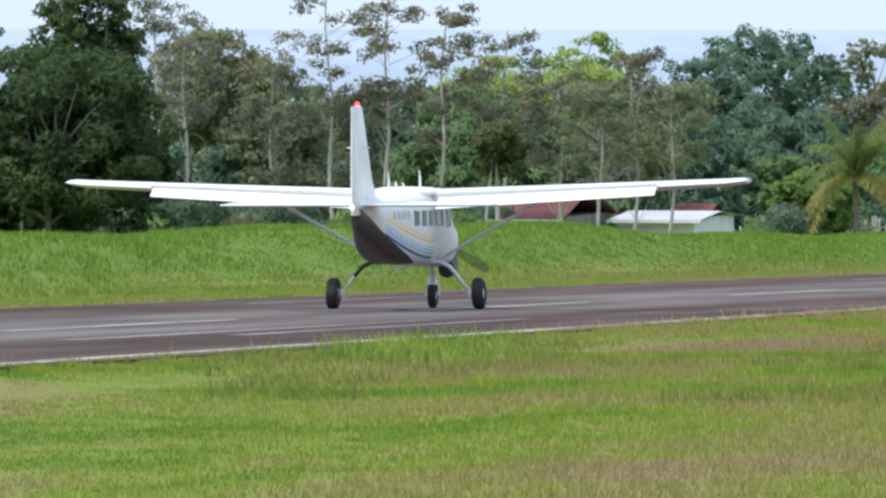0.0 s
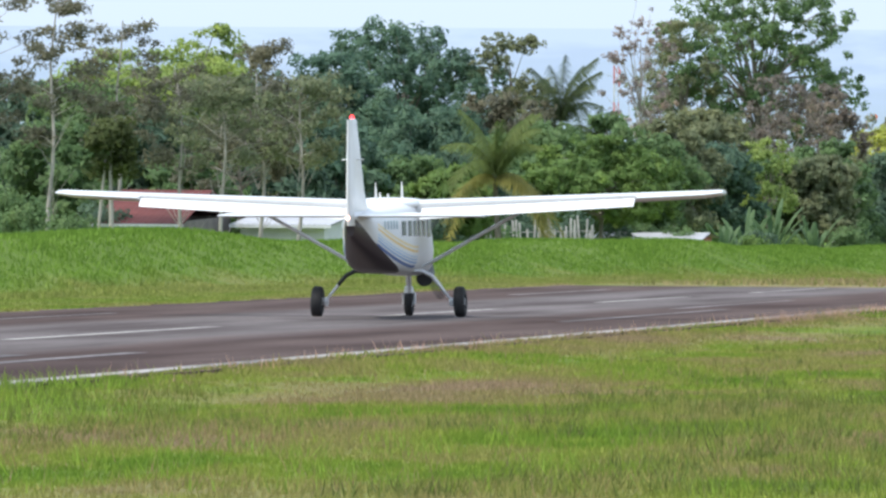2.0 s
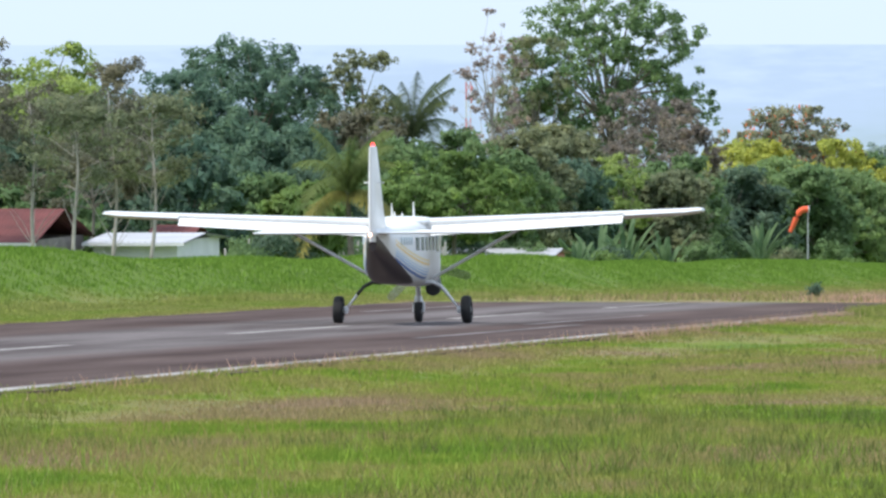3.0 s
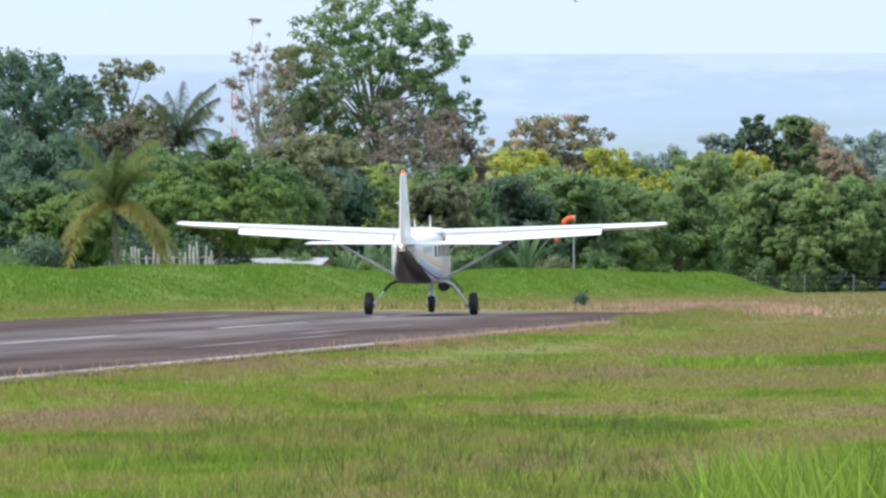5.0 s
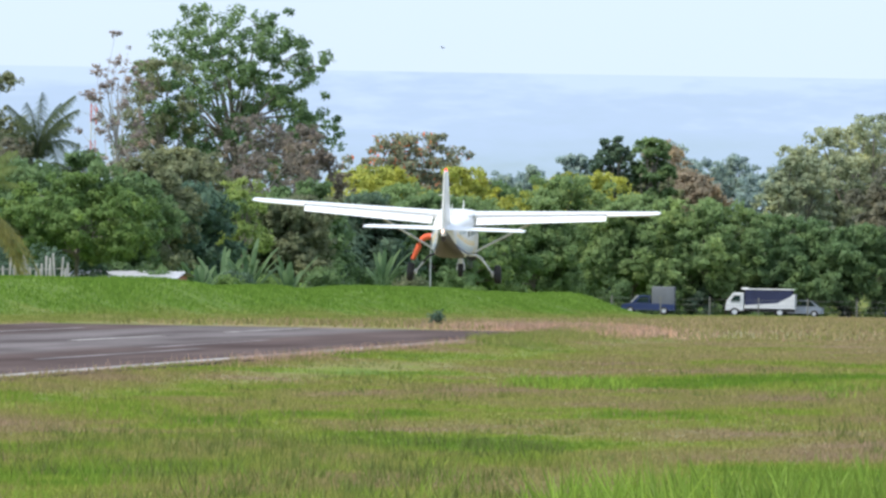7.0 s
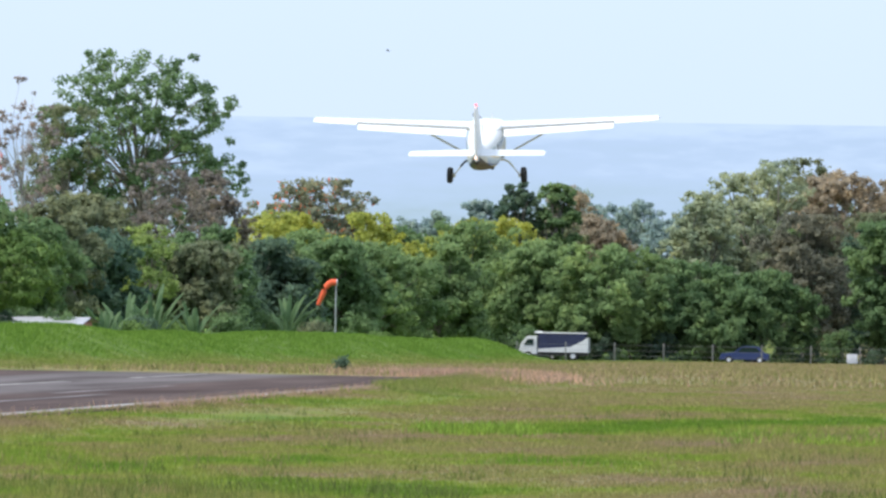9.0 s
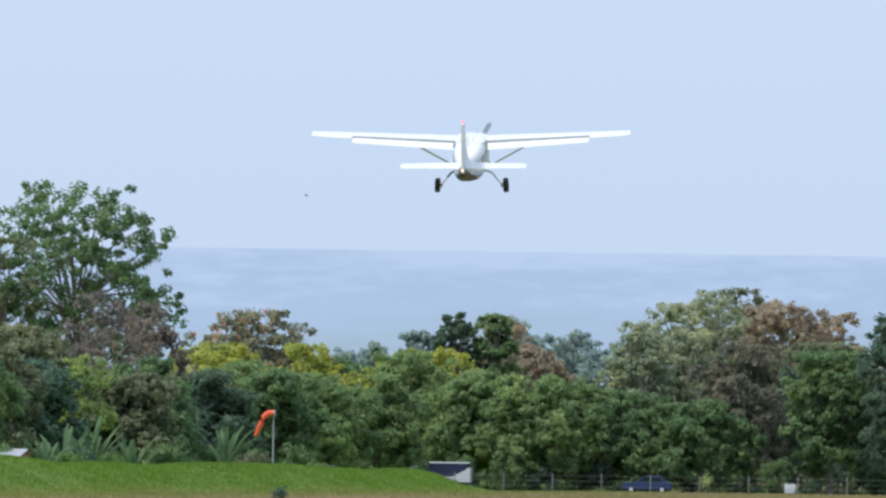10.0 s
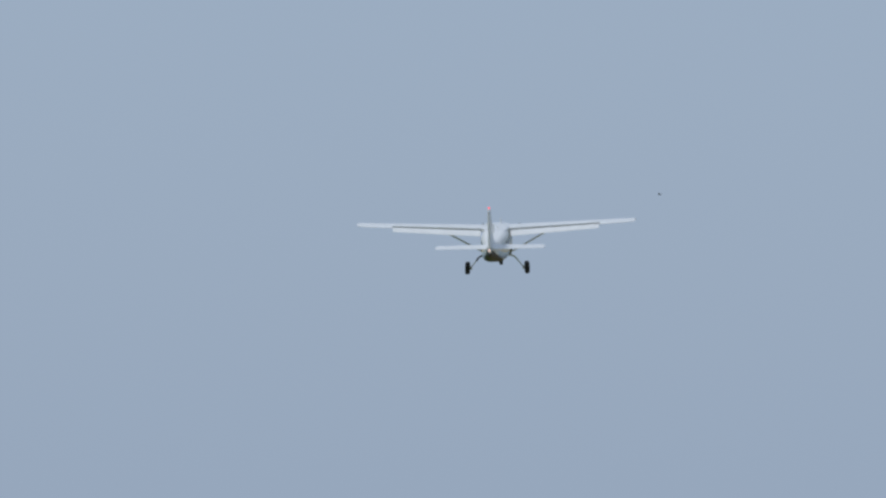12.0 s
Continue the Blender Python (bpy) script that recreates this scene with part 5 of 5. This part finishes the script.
broad_tree(-4.89, 850, 9.5, 7.1, "far", .02, "dense")
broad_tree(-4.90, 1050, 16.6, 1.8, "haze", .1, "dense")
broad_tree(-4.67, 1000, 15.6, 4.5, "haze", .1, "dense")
broad_tree(-4.44, 920, 15.7, 4.4, "dark", .1, "open")
broad_tree(-4.23, 920, 15.6, 4.1, "mid", .1, "mid")
broad_tree(-4.15, 980, 16.9, 6.1, "pale", .5, "sparse")
broad_tree(-4.34, 870, 10.0, 8.2, "far", .02, "dense")
broad_tree(-3.90, 860, 9.6, 9.6, "far", .02, "dense")
broad_tree(-3.99, 930, 13.1, 6.2, "pale", .3, "mid")
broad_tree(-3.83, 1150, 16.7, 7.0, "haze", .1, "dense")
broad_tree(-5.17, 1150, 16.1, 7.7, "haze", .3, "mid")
broad_tree(-3.41, 900, 15.0, 6.0, "sage", .1, "mid")
broad_tree(-3.13, 920, 18.1, 10.8, "sage", .1, "mid")
broad_tree(-2.81, 950, 18.8, 9.0, "olive", .1, "mid")
broad_tree(-2.62, 930, 17.9, 8.8, "pale", .1, "mid")
broad_tree(-2.33, 960, 16.9, 7.0, "pale", .1, "mid")
broad_tree(-3.70, 1150, 17.4, 5.8, "haze", .1, "dense")
broad_tree(-3.86, 1400, 21.6, 10.1, "haze", .1, "dense")
broad_tree(-3.60, 1100, 12.8, 7.4, "haze", .1, "dense")
broad_tree(-3.44, 860, 8.4, 9.1, "mid", .02, "dense")
broad_tree(-3.09, 860, 7.8, 9.1, "mid", .02, "dense")
broad_tree(-2.84, 880, 12.7, 8.3, "grey", .05, "mid")
broad_tree(-2.46, 890, 11.9, 9.9, "dark", .02, "dense")
broad_tree(-3.79, 860, 5.5, 7.2, "far", .02, "dense")
broad_tree(-1.93, 850, 15.6, 7.1, "dark", .05, "dense")
broad_tree(-2.32, 860, 12.0, 7.2, "mid", .02, "dense")
broad_tree(-1.68, 860, 12.1, 9.1, "mid", .02, "dense")
slender_tree(-9.83, 416, 8.7, 5.0, "brown", 0.5)
slender_tree(-9.60, 410, 8.1, 4.6, "olive", 0.5)
slender_tree(-9.38, 420, 8.6, 4.8, "brown", 0.5)
slender_tree(-9.17, 414, 7.5, 4.4, "olive", 0.5)
slender_tree(-11.6, 440, 9.5, 4.4, "grey", 0.4)
slender_tree(-11.05, 452, 8.6, 4.0, "grey", 0.4)
broad_tree(-9.45, 560, 8.5, 8.0, "olive", 0.05, "mid")
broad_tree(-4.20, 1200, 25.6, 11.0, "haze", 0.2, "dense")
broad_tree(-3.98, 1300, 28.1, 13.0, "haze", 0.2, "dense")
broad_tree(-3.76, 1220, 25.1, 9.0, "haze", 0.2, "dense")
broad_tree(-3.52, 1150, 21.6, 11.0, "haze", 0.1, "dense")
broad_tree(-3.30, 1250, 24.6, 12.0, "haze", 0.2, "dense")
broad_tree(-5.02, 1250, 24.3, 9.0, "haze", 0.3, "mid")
broad_tree(-12.80, 404, 8.6, 6.4, "deep", 0.05, "dense")
broad_tree(-11.32, 545, 9.6, 8.0, "mid", 0.05, "dense")
broad_tree(-10.72, 560, 10.2, 8.0, "dark", 0.05, "dense")
broad_tree(-10.38, 545, 9.6, 7.0, "mid", 0.05, "dense")
broad_tree(-11.75, 540, 9.6, 7.0, "dark", 0.05, "dense")
broad_tree(-10.02, 500, 7.6, 6.5, "dark", 0.05, "dense")

def filler_trees():
    """The closed wood behind the single trees."""
    rr = random.Random(77)
    b = -14.6
    while b < -1.0:
        near = max(470, 66 / math.sin(radians(-b)) + 75) if b < -5.2 else 905
        d = min(near, 905) + rr.uniform(-15, 25)
        p = spot(b, d)
        h = 2.54 - ((255 if -4.05 < b < -3.45 else 212) + rr.uniform(-45, 45)) / 17960 * d - p.z
        tint = rr.choice(["dark", "mid", "olive", "mid", "blue"]) if b < -5 else rr.choice(["far", "mid", "bright", "far", "olive"])
        broad_tree(b, d, h, rr.uniform(0.5, 0.72) * d * math.pi / 180, tint, 0.02, "fill")
        b += rr.uniform(0.30, 0.42)


filler_trees()
hedge_row()
palm(-7.70, 600, 8.9, 4.2, False, 1)
palm(-7.50, 610, 7.9, 2.3, False, 2)
palm(-8.07, 482, 4.4, 3.7, True, 3)
banana(-7.66, 560, 3.2, 11)
banana(-7.58, 565, 2.8, 12)
banana(-6.58, 640, 3.3, 13)
banana(-6.50, 622, 5.0, 14, 12)
banana(-6.66, 622, 4.4, 15)
banana(-6.27, 624, 3.7, 16)
banana(-5.74, 652, 3.6, 17)
banana(-6.78, 602, 3.4, 18)
LEAF_BALL = bush_mesh(790, "ball", 1.7, 2.7, 130)


def ball_tree():
    """A clipped ball of dark leaves on thin stems."""
    t = tagged(new("tree"), "small tree clipped to a dark ball on thin stems", "tree")
    t.location = spot(-10.24, 408)
    c = part("crown", LEAF_BALL, None, t)
    c.location = (0, 0, 3.75)
    bm = bmesh.new()
    tube(bm, [(0.1, 0, -0.2), (0.05, 0, 2.0), (0, 0, 4.7)], [0.13, 0.10, 0.07], 8)
    tube(bm, [(-0.5, 0.1, -0.2), (-0.45, 0.05, 2.0), (-0.2, 0, 4.5)], [0.09, 0.07, 0.05], 8)
    part("trunk", bm, BARK_PALE, t)


ball_tree()


def bird(label, rows):
    """A soaring bird: body and two raised wings; rows of seconds, bearing, elevation in degrees."""
    dark = worn("dark_feathers", (0.05, 0.045, 0.04), 0.8, 0, 0.2, 4)
    b = tagged(new("bird"), label, "bird")
    part("body", tube(bmesh.new(), [(0, -0.26, 0), (0, -0.15, 0), (0, 0.05, 0.01), (0, 0.18, 0.02), (0, 0.25, 0.02)], [0.02, 0.06, 0.08, 0.05, 0.01], 10), dark, b)
    for s in (1, -1):
        bm = bmesh.new()
        loft(bm, [[(s * 0.04, 0.12, 0.02), (s * 0.04, -0.12, 0.02), (s * 0.04, -0.12, 0.0), (s * 0.04, 0.12, 0.0)], [(s * 0.35, 0.14, 0.10), (s * 0.35, -0.10, 0.10), (s * 0.35, -0.10, 0.085), (s * 0.35, 0.14, 0.085)], [(s * 0.68, 0.02, 0.13), (s * 0.68, -0.08, 0.13), (s * 0.68, -0.08, 0.125), (s * 0.68, 0.02, 0.125)]])
        part("wing", bm, dark, b)
    keyed = []
    for t, bearing, rise in rows:
        d = 1500
        a = radians(bearing)
        keyed.append((t, pose(d * math.sin(a), d * math.cos(a), 2.54 + d * math.tan(radians(rise)), 0, 12, 70)))
    b.location = keyed[0][1].translation
    MOVERS.append((b, keyed))


bird("dark bird soaring far over the lowland", [(0.0, -5.9, 0.34), (3.0, -5.6, 0.30), (5.5, -5.445, 0.227), (6.5, -5.442, 0.081), (9.5, -5.176, 0.368), (10.0, -5.3, 0.265), (10.5, -5.19, 0.117), (12.0, -5.0, -0.1)])
bird("dark bird gliding high in the pale sky", [(0.0, -4.6, 1.7), (6.0, -3.9, 1.95), (11.5, -3.114, 2.136), (12.0, -3.016, 2.146)])
bush(-5.43, 372, bush_mesh(791, "dark", 1.0, 1.5, 20), 0.45, 0, "small round shrub on the mown grass")
build_buildings()
build_vehicles()
build_grass()


# ---- what moves ----
def motions():
    # seconds, x, y, height of the tyres' foot, nose up, bank, heading
    roll = [(0.0, 195.0), (0.25, 195.6), (0.5, 198.0), (0.75, 203.2), (1.0, 210.6), (1.5, 223.2), (2.0, 237.1), (2.5, 251.1), (3.0, 265.2), (3.5, 280.0)]
    rows = [(t, pose(-36.13 - 1.3 * max(0.0, 1 - t / 0.5), y, level(y), -1.06, -0.38, 1.4)) for t, y in roll]
    rows += [(4.3, pose(-36.22, 304.5, level(304.5), -0.9, -0.2, 1.35)), (5.0, pose(-36.22, 326.4, level(326.4), -0.3, 0.1, 1.35))]
    air = [
        (5.5, -36.30, 342.5, -6.33, 0.31, 0.17, 1.30),
        (6.0, -36.36, 359.3, -6.38, 0.90, -0.06, 1.50),
        (6.5, -36.60, 376.4, -6.29, 1.20, 1.01, 1.60),
        (7.0, -36.73, 393.2, -5.87, 1.90, 1.06, 1.55),
        (8.0, -37.10, 428.3, -3.90, 6.20, 0.10, 1.15),
        (9.0, -37.60, 464.7, -0.63, 8.90, -1.21, 0.85),
        (9.5, -38.00, 484.0, 1.98, 9.50, -0.31, 0.90),
        (10.0, -38.45, 503.5, 5.17, 10.00, -0.84, 0.92),
        (10.5, -38.85, 523.3, 8.59, 10.00, -0.94, 1.00),
        (11.0, -39.25, 542.0, 12.33, 9.90, -1.38, 0.85),
        (11.5, -39.55, 560.5, 15.86, 9.70, -1.95, 0.90),
        (12.0, -39.70, 577.5, 19.70, 9.50, -1.05, 0.60),
    ]
    rows += [(t, pose(x, y, z, rx, ry, rz)) for t, x, y, z, rx, ry, rz in air]
    walk(aeroplane, rows)
    steps = [i / 15 for i in range(181)]
    walk(propeller, [(t, pose(0, 5.02, 1.54, 0, 77.0 * i, 0)) for i, t in enumerate(steps)])
    for w in plane_wheels:
        base = w.matrix_basis.copy()
        turn, spun = 0.0, []
        for t in steps:
            spun.append((t, base @ pose(0, 0, 0, -turn)))
            turn += 80.0 if t < 5.3 else max(0.0, 80.0 - 16 * (t - 5.3) * 1.0)
        walk(w, spun)
    for thing, rows in MOVERS:
        walk(thing, rows)


motions()
